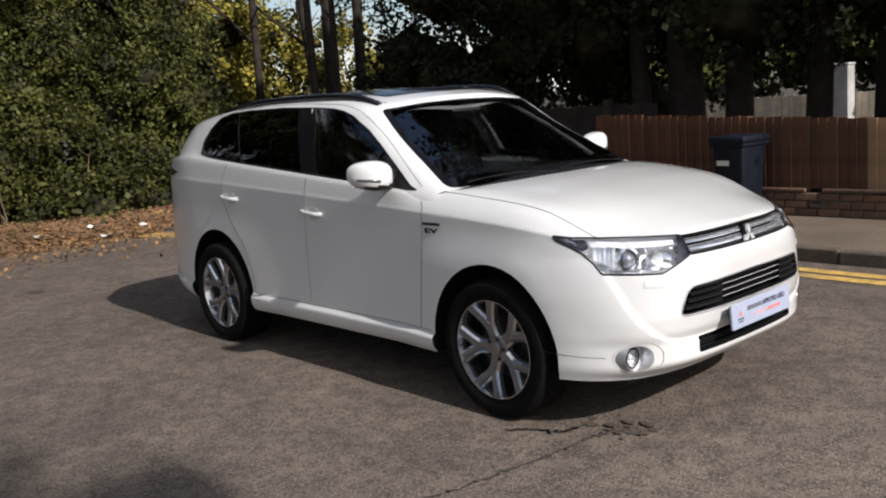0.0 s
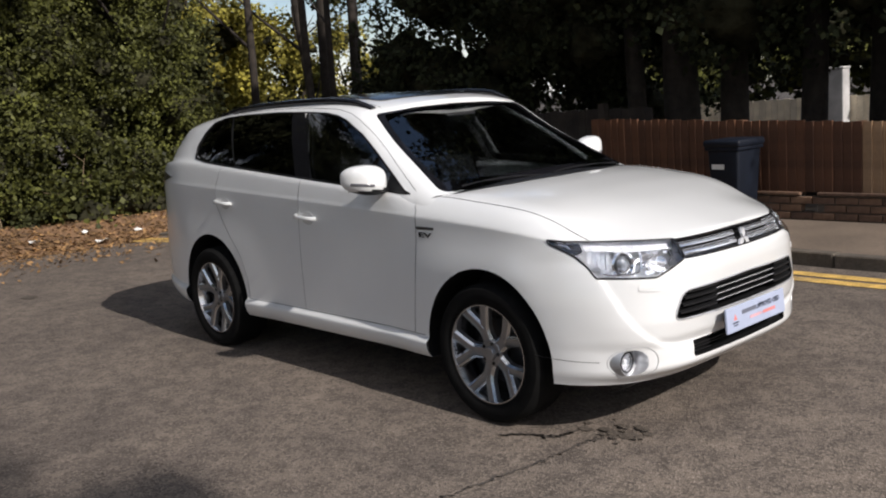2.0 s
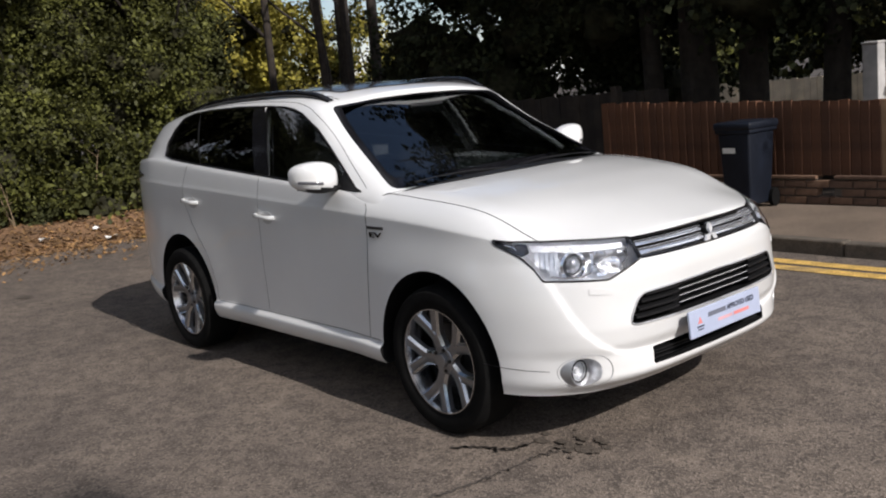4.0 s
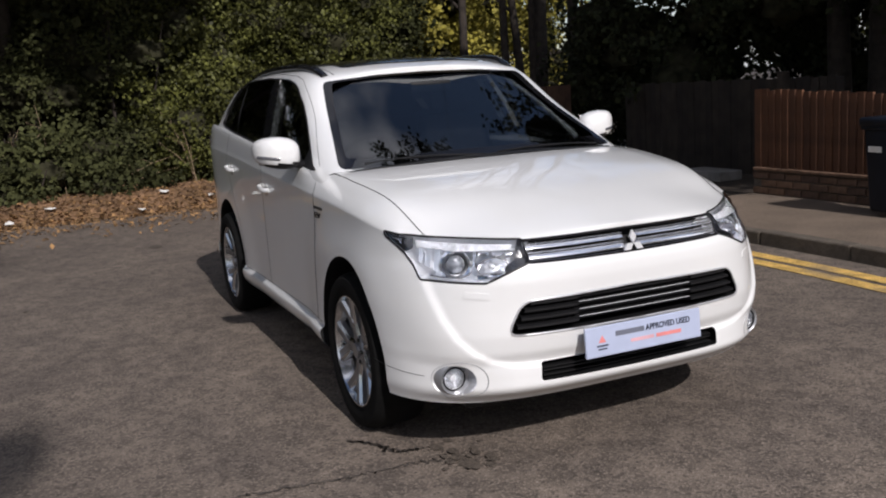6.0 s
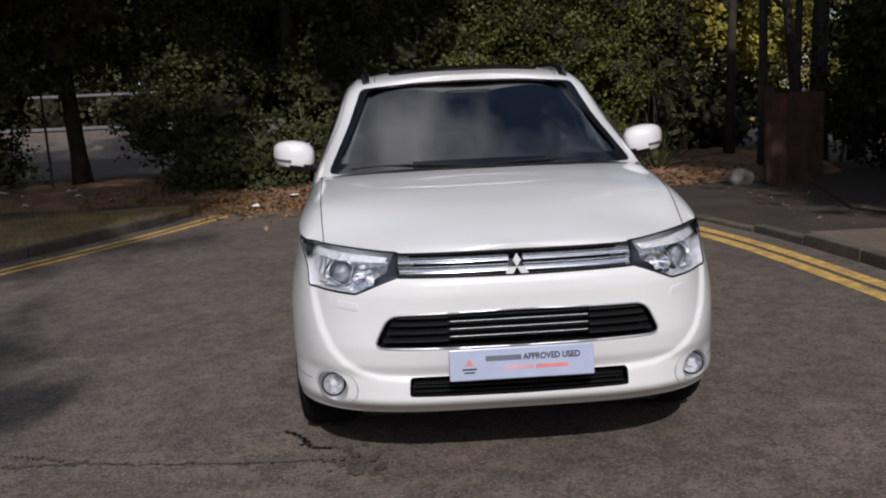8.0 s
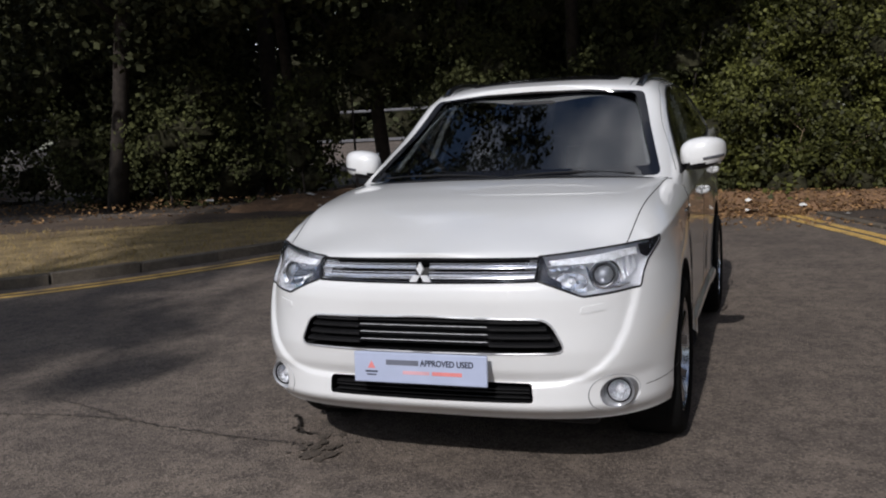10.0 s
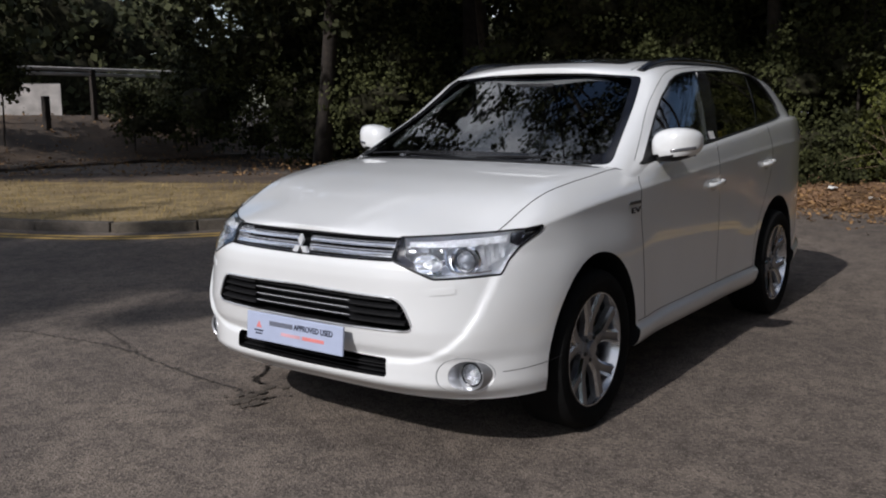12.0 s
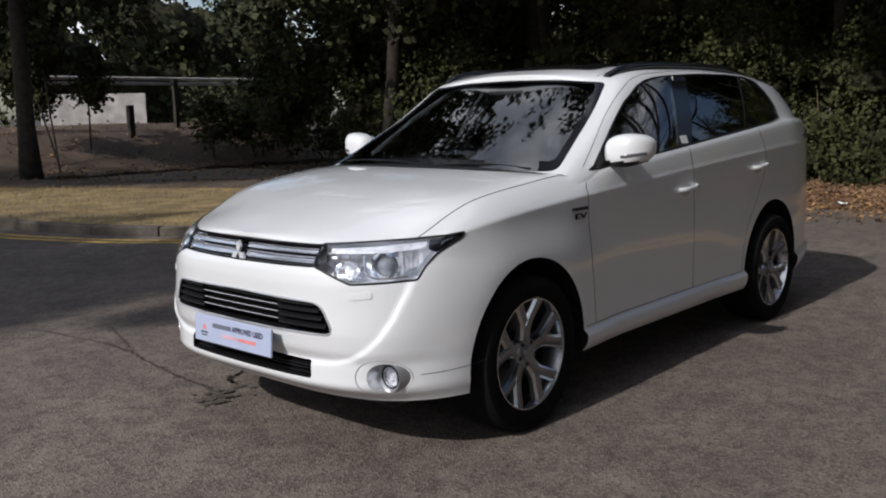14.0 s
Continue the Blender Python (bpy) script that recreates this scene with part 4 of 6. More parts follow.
    part("fog_ring", sweep([(centre.x - 0.025, yc + 0.043 * math.cos(t), 0.367 + 0.043 * math.sin(t)) for t in np.linspace(0, 2 * math.pi, 33)[:-1]], 0.003, 0.003, 6, True), GLOSS, fog, "dark ring round the fog lamp", smooth=60)
    part("fog_bulb", spin([(0.0001, 0.0), (0.014, -0.003), (0.016, -0.012), (0.014, -0.045), (0.0001, -0.045)], 16), SILVER, fog, smooth=50, m=pose(centre.x - 0.032, yc, 0.367, 0, 0, -90) @ Matrix.Scale(0.88, 4))
    # headlamp washer flap
    part("washer_flap", patch(rounded([((0.575) * sy, 0.668), (0.655 * sy, 0.676), (0.652 * sy, 0.700), (0.578 * sy, 0.692)][::sy], 0.006), BODY, FRONT, 0.003, 0.005, 0.02), PAINT, car, smooth=40)
    part("bumper_seam", sweep(along(corner([(-0.57, 0.386), (-0.66, 0.380), (-0.74, 0.376), (-0.84, 0.374)]), BODY, way, 0.0002), 0.001, 0.0014, 4), BLACK, car, "fine bumper joint line")
    # bonnet edge, door seams, sill line
    hood = [onto(BODY, x, y * sy, "up", 0.0) for x, y in smooth_line([(0.93, 0.765), (1.1, 0.757), (1.3, 0.748), (1.57, 0.732), (1.75, 0.718), (1.905, 0.703)], 40)]
    part("bonnet_seam", sweep(hood, 0.0025, 0.0018, 4), BLACK, car, "dark bonnet shut line")
    lat = LEFT if sy > 0 else RIGHT
    for name, line in (
        ("door_seam", [(0.885, 1.03), (0.905, 0.97), (0.885, 0.7), (0.855, 0.45), (0.845, 0.375)]),
        ("door_seam", [(-0.115, 1.14), (-0.13, 1.0), (-0.16, 0.7), (-0.17, 0.375)]),
        ("door_seam", [(-1.02, 1.21), (-1.09, 1.06), (-1.07, 0.93), (-0.98, 0.80), (-0.86, 0.66), (-0.80, 0.5), (-0.79, 0.375)]),
        ("sill_seam", [(0.93, 0.374), (-0.79, 0.374)]),
    ):
        pts = smooth_line(line, 60) if len(line) > 2 else line
        part(name, sweep(along([(-x * sy, z) for x, z in pts], BODY, lat, 0.0003), 0.0012 if line[0][0] > 0.5 else 0.0008, 0.0018 if line[0][0] > 0.5 else 0.0011, 4), BLACK, car, "dark door shut line")
    # handles
    for x, z in ((-0.055, 0.932), (-0.985, 0.990)):
        p = onto(BODY, -x * sy, z, lat)
        handle = part("door_handle", sweep([(x + dx, p.y + dy * sy, z + dz) for dx, dy, dz in ((-0.102, 0.004, 0.004), (-0.092, 0.024, 0.004), (-0.05, 0.032, 0.002), (0.03, 0.032, -0.002), (0.078, 0.024, -0.004), (0.094, 0.004, -0.005))], 0.008, 0.0125, 10), PAINT, car, "white pull handle", smooth=60)
        # no hollow is cut: the recess's shade is in the patch's colour
        part("handle_cup", patch(circle(-(x + 0.01) * sy, z - 0.006, 0.058, 0.036), BODY, lat, 0.0012, 0.002, 0.02), CUP_SHADE, handle, "flat patch toned as the shade of a finger recess", smooth=40)
    # wing badge
    p = onto(BODY, -0.975 * sy, 0.905, lat, 0.004)
    badge = part("wing_badge", boxed((0.125, 0.006, 0.014), (0, 0, 0.020), 0.002), ALLOY_DARK, car, "dark chrome model badge", m=pose(0.975, p.y, 0.900))
    lettering("EV", 0.066, GLOSS, "badge_letters", badge, pose(0, 0.004 * sy, -0.014, 90, 0, 180 if sy > 0 else 0) @ Matrix.Diagonal((1.35, 0.52, 3, 1)))
    # mirror
    mir = part("door_mirror", bmesh.new(), PAINT, car, "white door mirror housing")
    bm = bmesh.new()
    bmesh.ops.create_uvsphere(bm, u_segments=36, v_segments=22, radius=1)
    for v in bm.verts:
        q = v.co
        s = (abs(q.x) ** 3.0 + abs(q.y) ** 3.0 + abs(q.z) ** 3.0) ** (-1 / 3.0)
        q *= s
        y, z = q.y * 0.108, q.z * 0.078
        x = q.x * 0.085
        if q.x < 0:
            x *= 0.45
        x -= 0.055 * max(0, q.y) ** 2
        z *= 1 - 0.16 * max(0, q.y)
        z += 0.012 * q.y
        v.co = (x, y * sy, z)
    low = [f for f in bm.faces if f.calc_center_median().z < -0.050]
    for f in bm.faces:
        f.material_index = 0
        f.smooth = True
    for f in low:
        f.material_index = 1
    if sy < 0:
        bmesh.ops.reverse_faces(bm, faces=bm.faces)
    bm.to_mesh(mir.data)
    bm.free()
    mir.data.materials.append(BLACK)
    mir.matrix_basis = pose(0.635, 0.895 if sy > 0 else -0.93, 1.165)
    pts = []
    for qy in (0.05, 0.25, 0.45, 0.65, 0.80, 0.90):
        qz = -0.36
        qx = (1 - qy ** 3 - abs(qz) ** 3) ** (1 / 3)
        pts.append((qx * 0.085 - 0.055 * qy * qy, qy * 0.108 * sy, qz * 0.078 * (1 - 0.16 * qy) + 0.012 * qy))
    part("mirror_indicator", sweep(pts, 0.004, 0.0075, 8), INDICATOR, mir, "grey indicator strip", smooth=60)
    part("mirror_glass", boxed((0.004, 0.165, 0.115), (-0.040, 0, 0), 0.002), CHROME, mir, "mirror glass")
    part("mirror_arm", sweep([(0.01, -0.075 * sy, -0.055), (0.0, -0.11 * sy, -0.065), (-0.01, -0.16 * sy, -0.068)], 0.035, 0.02, 10), BLACK, mir, "black mirror foot", smooth=60)
    # roof rail
    pts = []
    for x, y, h in ((0.27, 0.545, -0.004), (0.21, 0.55, 0.006), (0.12, 0.557, 0.016), (-0.1, 0.562, 0.020), (-0.5, 0.564, 0.021), (-0.9, 0.56, 0.020), (-1.2, 0.552, 0.014), (-1.40, 0.543, -0.002)):
        q = onto(CABIN, x, y * sy, "up")
        pts.append((x, y * sy, q.z + h))
    part("roof_rail", sweep(smooth_line(pts, 40), 0.022, 0.019, 10), GLOSS, car, "black roof rail", smooth=60)
    seam = [onto(CABIN, x, 0.50 * sy, "up", 0.0003) for x in np.linspace(0.28, -1.7, 30)]
    part("roof_seam", sweep(seam, 0.003, 0.002, 4), BLACK, car)
    # tail lamp wrapping round the corner
    part("tail_lamp", patch([(-x * sy, z) for x, z in [(-1.70, 1.150), (-1.86, 1.118), (-2.06, 1.10), (-2.06, 1.178), (-1.86, 1.182)]][::-sy], BODY, lat, 0.008, 0.014, 0.02), REDLENS, car, "dark tail lamp lens", smooth=40)
part("sunroof", patch(rounded([(0.19, -0.42), (0.22, 0), (0.19, 0.42), (-0.52, 0.42), (-0.52, -0.42)], 0.06), CABIN, "up", 0.006, 0.008, 0.05), GLOSS, car, "dark glass sunroof panel", smooth=40)
# scuttle, wipers, screen sticker, interior
part("scuttle", patch(rounded([(1.06, -0.68), (1.14, -0.4), (1.16, 0), (1.14, 0.4), (1.06, 0.68), (0.99, 0.78), (0.90, 0.79), (0.95, 0.4), (0.99, 0), (0.95, -0.4), (0.90, -0.79), (0.99, -0.78)], 0.02), BODY, "up", 0.004, 0.006, 0.05), BLACK, car, "black plastic scuttle panel", smooth=40)
for a, b in (((0.62, 1.090), (0.05, 1.094)), ((-0.02, 1.090), (-0.62, 1.098))):
    wiper = part("wiper", sweep([onto(CABIN, a[0] + (b[0] - a[0]) * t, a[1] + (b[1] - a[1]) * t + 0.012 * math.sin(math.pi * t), FRONT, 0.007) for t in np.linspace(0, 1, 12)], 0.005, 0.005, 6), BLACK, car, "black wiper arm and blade")
part("dashboard", boxed((0.42, 1.36, 0.16), (0.70, 0, 0.985), 0.05, 4), TRIM_IN, car, "dark grey dashboard", smooth=40)
part("binnacle", boxed((0.16, 0.36, 0.09), (0.60, -0.36, 1.075), 0.03, 4), TRIM_IN, car, smooth=40)
bm = bmesh.new()
ring = [Vector((0, 0.185 * math.cos(t), 0.185 * math.sin(t))) for t in np.linspace(0, 2 * math.pi, 33)[:-1]]
sweep(ring, 0.014, 0.014, 8, True, bm)
for ang in (0, 180, 270):
    c, s = math.cos(radians(ang)), math.sin(radians(ang))
    tube([(0, 0.03 * c, 0.03 * s), (0, 0.18 * c, 0.18 * s)], 0.015, 6, bm)
boxed((0.05, 0.13, 0.11), (0, 0, 0), 0.02, 2, bm)
part("steering_wheel", bm, BLACK, car, "black steering wheel", smooth=40, m=pose(0.36, -0.36, 1.03, 0, 25, 0))
for x in (-0.12, -1.0):
    for y in (-0.37, 0.37):
        seat = part("seat_back", boxed((0.13, 0.46, 0.52), (0, 0, -0.03), 0.05, 4), TRIM_IN, car, "dark cloth seat back", smooth=50, m=pose(x, y, 1.03, 0, -14, 0))
        part("headrest", boxed((0.10, 0.26, 0.17), (0, 0, 0.33), 0.04, 4), TRIM_IN, seat, "dark headrest", smooth=50)
for sy in (1, -1):
    part("pillar_trim", sweep([(-0.10, 0.775 * sy, 1.12), (-0.17, 0.715 * sy, 1.3), (-0.26, 0.625 * sy, 1.50)], 0.012, 0.05, 8), TRIM_LIGHT, car, "pale pillar trim", smooth=60)
    part("seat_belt", sweep([(-0.07, 0.755 * sy, 1.12), (-0.13, 0.70 * sy, 1.3), (-0.2, 0.64 * sy, 1.44)], 0.003, 0.022, 4), TRIM_IN, car)
    part("pillar_lining", sweep([(0.80, 0.655 * sy, 1.12), (0.52, 0.592 * sy, 1.31), (0.24, 0.525 * sy, 1.47)], 0.012, 0.014, 8), TRIM_LIGHT, car, "pale windscreen pillar lining", smooth=60)
part("inside_mirror", boxed((0.03, 0.24, 0.065), (0.40, 0, 1.43), 0.012, 3), BLACK, car, smooth=50)
part("window_sticker", patch([(0.06, 1.165), (0.13, 1.165), (0.13, 1.205), (0.06, 1.205)], CABIN, LEFT, 0.003, 0.001, 0.03), LABEL, car, "small pale window sticker")
part("underbody", boxed((4.0, 1.2, 0.2), (-0.05, 0, 0.29), 0.03), BLACK, car, "black underbody")


# wheels
def wheel_at(cx, sy, face, turn):
    """A road wheel whose outer face looks along +y before it is turned."""
    hub = pose(cx, face * sy, 0.337, 0, 0, 0 if sy > 0 else 180) @ pose(0, 0, 0, 0, turn, 0)
    tyre = [(0.240, -0.005), (0.256, 0.010), (0.290, 0.016), (0.318, 0.010), (0.332, -0.008), (0.338, -0.030), (0.339, -0.11), (0.338, -0.19), (0.330, -0.212), (0.30, -0.228), (0.25, -0.22), (0.235, -0.2), (0.235, -0.03)]
    bm = spin(tyre, 64)
    for f in bm.faces:
        f.material_index = 0
    wheel = part("wheel", bm, RUBBER, car, "black tyre on a silver alloy wheel", smooth=35, m=hub)
    rim = [(0.240, -0.004), (0.2405, 0.002), (0.2355, 0.002), (0.231, -0.014), (0.218, -0.05), (0.21, -0.12), (0.215, -0.2), (0.236, -0.21), (0.236, -0.03)]
    part("rim", spin(rim, 64), ALLOY, wheel, "machined alloy rim", smooth=35)
    part("brake_disc", spin([(0.06, -0.10), (0.155, -0.10), (0.158, -0.105), (0.158, -0.125), (0.06, -0.125)], 40), ALLOY_DARK, wheel, smooth=35)
    part("wheel_back", spin([(0.0001, -0.135), (0.21, -0.135), (0.21, -0.145), (0.0001, -0.145)], 40), BLACK, wheel)
    part("hub", spin([(0.0001, -0.008), (0.030, -0.009), (0.034, -0.012), (0.036, -0.024), (0.060, -0.026), (0.068, -0.034), (0.068, -0.07), (0.0001, -0.07)], 32), ALLOY_FACE, wheel, smooth=35)
    for k in range(5):
        a0 = radians(90 + 72 * k)
        bm = bmesh.new()
        def beam(path, widths, top, depth):
            rows = []
            for i, (r, a) in enumerate(path):
                q = path[min(i + 1, len(path) - 1)]
                p = path[max(i - 1, 0)]
                d = Vector((q[0] * math.cos(q[1]) - p[0] * math.cos(p[1]), 0, q[0] * math.sin(q[1]) - p[0] * math.sin(p[1]))).normalized()
                s = Vector((-d.z, 0, d.x))
                c = Vector((r * math.cos(a), top[i], r * math.sin(a)))
                w = widths[i]
                rows.append([bm.verts.new(c + s * w * u + Vector((0, h, 0))) for u, h in ((-1.05, -depth), (-1, -0.011), (-0.62, 0.0), (-0.25, -0.004), (0.25, -0.004), (0.62, 0.0), (1, -0.011), (1.05, -depth))])
            for a_, b_ in zip(rows, rows[1:]):
                for j in range(7):
                    bm.faces.new((a_[j], a_[j + 1], b_[j + 1], b_[j])).material_index = 0 if j in (1, 5) else 1
        beam([(0.045, a0), (0.09, a0), (0.128, a0)], [0.036, 0.034, 0.038], [-0.028, -0.024, -0.020], 0.035)
        for s in (1, -1):
            beam([(0.112, a0 + s * 0.04), (0.15, a0 + s * 0.145), (0.19, a0 + s * 0.235), (0.2355, a0 + s * 0.295)], [0.027, 0.0265, 0.0265, 0.030], [-0.021, -0.017, -0.011, -0.003], 0.035)
        bmesh.ops.recalc_face_normals(bm, faces=bm.faces)
        part("spoke", bm, [ALLOY, ALLOY_FACE], wheel, "forked alloy spoke with bright edges", smooth=28)
        a1 = a0 + radians(36)
        part("wheel_nut", spin([(0.0001, 0.006), (0.008, 0.005), (0.0095, -0.002), (0.0095, -0.02), (0.0001, -0.02)], 8), GLOSS, wheel, m=Matrix.Translation((0.050 * math.cos(a1), -0.024, 0.050 * math.sin(a1))))
    part("valve", tube([(0.2, -0.03, 0.05), (0.19, -0.012, 0.048)], 0.004, 6), BLACK, wheel)


for sy in (1, -1):
    wheel_at(AXLES[0], sy, 0.857, 0 if sy > 0 else 20)
    wheel_at(AXLES[1], sy, 0.860, 30 if sy > 0 else -10)


# ---- ground ----
def area(name, pts, z, mat, skirt=0.0, **tags):
    """A flat area from its plan outline, with a skirt down its edge."""
    bm = bmesh.new()
    top = [bm.verts.new((*p, z)) for p in pts]
    f = bm.faces.new(top)
    if f.normal.z == 0:
        f.normal_update()
    if f.normal.z < 0:
        f.normal_flip()
    if skirt:
        low = [bm.verts.new((*p, z - skirt)) for p in pts]
        for i in range(len(pts)):
            j = (i + 1) % len(pts)
            bm.faces.new((top[i], top[j], low[j], low[i]))
    bmesh.ops.triangulate(bm, faces=[f])
    me = bpy.data.meshes.new(name)
    bm.to_mesh(me)
    bm.free()
    me.materials.append(mat)
    return put(name, me, **tags)


area("ground", [(-400, -400), (400, -400), (400, 400), (-400, 400)], -0.04, SOIL, label="bare brown soil under the trees", kind="structure")
area("road", [(-9.2, -60), (11, -60), (11, 60), (-9.2, 60)], 0.0, ASPHALT, 0.02, label="worn grey asphalt road with fine stones", kind="structure")

KERB_R = smooth_line([(0.9, -60), (0.5, -25), (0.05, -12), (-0.36, -8.6), (-0.75, -7.0), (-1.35, -5.85), (-2.5, -5.0), (-3.9, -4.35), (-5.4, -3.75), (-7.3, -3.15)], 400)
KERB_L = smooth_line([(-7.6, 1.75), (-6.2, 2.25), (-4.9, 2.72), (-3.4, 3.05), (-2.0, 3.2), (0, 3.26), (2, 3.22), (4, 3.4), (6, 4.8), (7.0, 7.5), (7.4, 14), (7.6, 60)], 400)
# both lines run with the road on their right-hand side reversed below
BACK_R = np.array([(1.5, -60), (0.2, -20.0), (-2.7, -14.0), (-4.2, -11.1), (-6.1, -7.45), (-7.9, -3.9), (-8.2, -3.3)])
verge = [tuple(p) for p in offset_line(KERB_R, 0.12)] + [tuple(p) for p in BACK_R[::-1]]
area("verge", verge, 0.10, TURF, 0.2, label="dry trampled grass verge", kind="structure")
foot_in, foot_out = smooth_line(BACK_R, 60), offset_line(smooth_line(BACK_R, 60), 1.9)
band("footway", foot_in, foot_out, 0.104, EARTH, 0.2, label="narrow dusty asphalt footway beside the verge", kind="structure")
inner_l = [tuple(p) for p in offset_line(KERB_L, 0.12) if p[1] < 6]
area("pavement", [p for p in inner_l if -2.6 < p[0] < 4.6] + [(4.6, 4.98), (-2.5, 4.98)], 0.10, PAVING, 0.2, label="worn brown asphalt pavement", kind="structure")
area("wood_floor", [p for p in inner_l if p[0] < -2.5] + [(-2.5, 5.0), (-4.4, 5.4), (-9.0, 6.0), (-9.0, 3.0), (-7.9, 2.2)], 0.028, SOIL, 0.2, label="dark bare soil strewn with leaves", kind="structure")
area("yard", [(-2.5, 4.9), (6, 4.98), (6, 30), (-30, 30), (-9, 6), (-4.4, 4.6)], 0.06, SOIL, 0.1, label="shaded bare soil behind the fence", kind="structure")


def strip(name, line, d0, d1, z, mat, **tags):
    return band(name, offset_line(line, d0), offset_line(line, d1), z, mat, 0.0, **tags)


for line, tagname in ((KERB_R, "right"), (KERB_L, "left")):
    g = line[(line[:, 1] > -30) & (line[:, 1] < 30)]
    for a, b in ((-0.28, -0.38), (-0.46, -0.56)) if tagname == "right" else ((-0.24, -0.37), (-0.43, -0.56)):
        strip("yellow_line", g, a, b, 0.005, YELLOW, label="worn yellow painted no-parking line", kind="structure")

# kerbs: stones of 0.9 m
def kerb_run(line, name, note, top=lambda x: 0.112):
    kerb = put(name, mesh_of(name, [(0, 0, 0.02), (0.1, 0, 0.02), (0.1, 0.1, 0.02)], [(0, 1, 2)], KERB), label=note, kind="structure")
    s = np.concatenate([[0], np.cumsum(np.linalg.norm(np.diff(line, axis=0), axis=1))])
    bm = boxed((0.892, 0.125, 0.26), (0, 0, -0.13), 0.014, 2)
    me = bpy.data.meshes.new("kerb_stone")
    bm.to_mesh(me)
    bm.free()
    me.materials.append(KERB)
    g = random.Random(4)
    q = 0.45
    while q < s[-1] - 0.5:
        x, y = np.interp(q, s, line[:, 0]), np.interp(q, s, line[:, 1])
        x1, y1 = np.interp(q + 0.2, s, line[:, 0]), np.interp(q + 0.2, s, line[:, 1])
        if abs(y) < 26:
            put("kerb_stone", me, kerb, pose(x, y, top(x) + g.uniform(-0.006, 0.006), g.uniform(-1.2, 1.2), 0, math.degrees(math.atan2(y1 - y, x1 - x))))
        q += 0.9
    kerb.data.clear_geometry()
    v = [(*p, z) for p in line for z in (0.0, 0.03)]
    kerb.data.from_pydata(v, [], [(2 * i, 2 * i + 2, 2 * i + 3, 2 * i + 1) for i in range(len(line) - 1)])
    kerb.data.materials.append(KERB)
    return kerb


kerb_run(offset_line(KERB_R, 0.06), "kerb_1", "weathered grey concrete kerb along the verge")
kerb_run(offset_line(KERB_L, 0.06), "kerb_2", "weathered grey concrete kerb along the pavement", lambda x: 0.112 - 0.075 * smoothstep(-2.2, -3.6, x))


def sheet_noise(name, x0, x1, y0, y1, nx, ny, height, mat, **tags):
    xs, ys = np.linspace(x0, x1, nx), np.linspace(y0, y1, ny)
    v = [(x, y, height(x, y)) for y in ys for x in xs]
    f = [(j * nx + i, j * nx + i + 1, (j + 1) * nx + i + 1, (j + 1) * nx + i) for j in range(ny - 1) for i in range(nx - 1)]
    return put(name, mesh_of(name, v, f, mat, True), **tags)


def bank_height(x, y):
    edge = -7.15 + 0.25 * noise.noise(Vector((y * 0.6, 0, 3.1))) - 0.10 * max(0, y - 1)
    t = edge - x
    return -0.03 + 0.24 * smoothstep(0, 1.6, t) + 0.06 * noise.noise(Vector((x * 1.7, y * 1.7, 0))) * smoothstep(0.0, 0.8, t) + 0.025 * noise.noise(Vector((x * 6, y * 6, 2))) * smoothstep(0, 0.4, t)


BANK = material("leaf_mould", (0.20, 0.115, 0.060), rough=0.95, scale=3, vary=0.35, bump=0.9, bump_scale=30, second=(0.24, 0.14, 0.075), fine=0.5)
sheet_noise("litter_bank", -13, -6.6, -7.5, 6.5, 80, 160, bank_height, BANK, label="low bank of brown leaf litter at the road's end", kind="structure")


def scatter(name, count, where, z, size, mat, seed, **tags):
    """Fallen leaves lying nearly flat."""
    g = np.random.default_rng(seed)
    p = np.array([where(g) for _ in range(count)])
    h = np.array([z(x, y) for x, y in p])
    n = g.normal(scale=0.35, size=(count, 3)) + [0, 0, 1]
    n /= np.linalg.norm(n, axis=1)[:, None]
    t = np.cross(n, g.normal(size=(count, 3)))
    t /= np.linalg.norm(t, axis=1)[:, None]
    s = np.cross(n, t)
    L = (size * (0.5 + g.random(count)))[:, None]
    c = np.column_stack([p, h + 0.012 + 0.015 * g.random(count)])
    v = np.stack([c - t * L / 2, c + s * L * 0.3 + n * L * 0.1, c + t * L / 2, c - s * L * 0.3 + n * L * 0.1], 1).reshape(-1, 3)
    f = np.arange(count * 4).reshape(-1, 4)
    return put(name, mesh_of(name, v, f, mat), kind="stuff", **tags)


scatter("leaf_litter", 12000, lambda g: (-7.0 - abs(g.normal(0, 0.9)), g.uniform(-5, 5.5)), bank_height, 0.058, LITTER, 5, label="dry brown fallen leaves along the road edge")
scatter("leaf_litter", 500, lambda g: (-6.9 + abs(g.normal(0, 0.5)), g.uniform(-3, 3)), lambda x, y: 0.0, 0.06, LITTER, 6, label="scattered dry leaves on the asphalt")
scatter("leaf_litter", 160, lambda g: (g.uniform(-8.5, -2.6), g.uniform(3.6, 6)), lambda x, y: 0.03, 0.045, LITTER, 7, label="dry leaves on the shaded pavement")


scatter("leaf_litter", 2600, lambda g: (lambda u, w: (-8.6 + 7.5 * u - 3.2 * w, -6.0 - 12.0 * u - 2.0 * w))(g.random(), g.uniform(0.0, 1.6)), lambda x, y: 0.10, 0.07, LITTER, 9, label="dry leaves on the trodden earth")


def in_verge(g):
    while True:
        i = g.integers(60, 395)
        w = g.random() ** 1.2
        p = KERB_R[i] * (1 - w) + w * np.array([np.interp(KERB_R[i, 1] * 0.75 - 2.2, BACK_R[:, 1], BACK_R[:, 0]), KERB_R[i, 1] * 0.75 - 2.2])
        return p[0] - 0.15, p[1] - 0.05


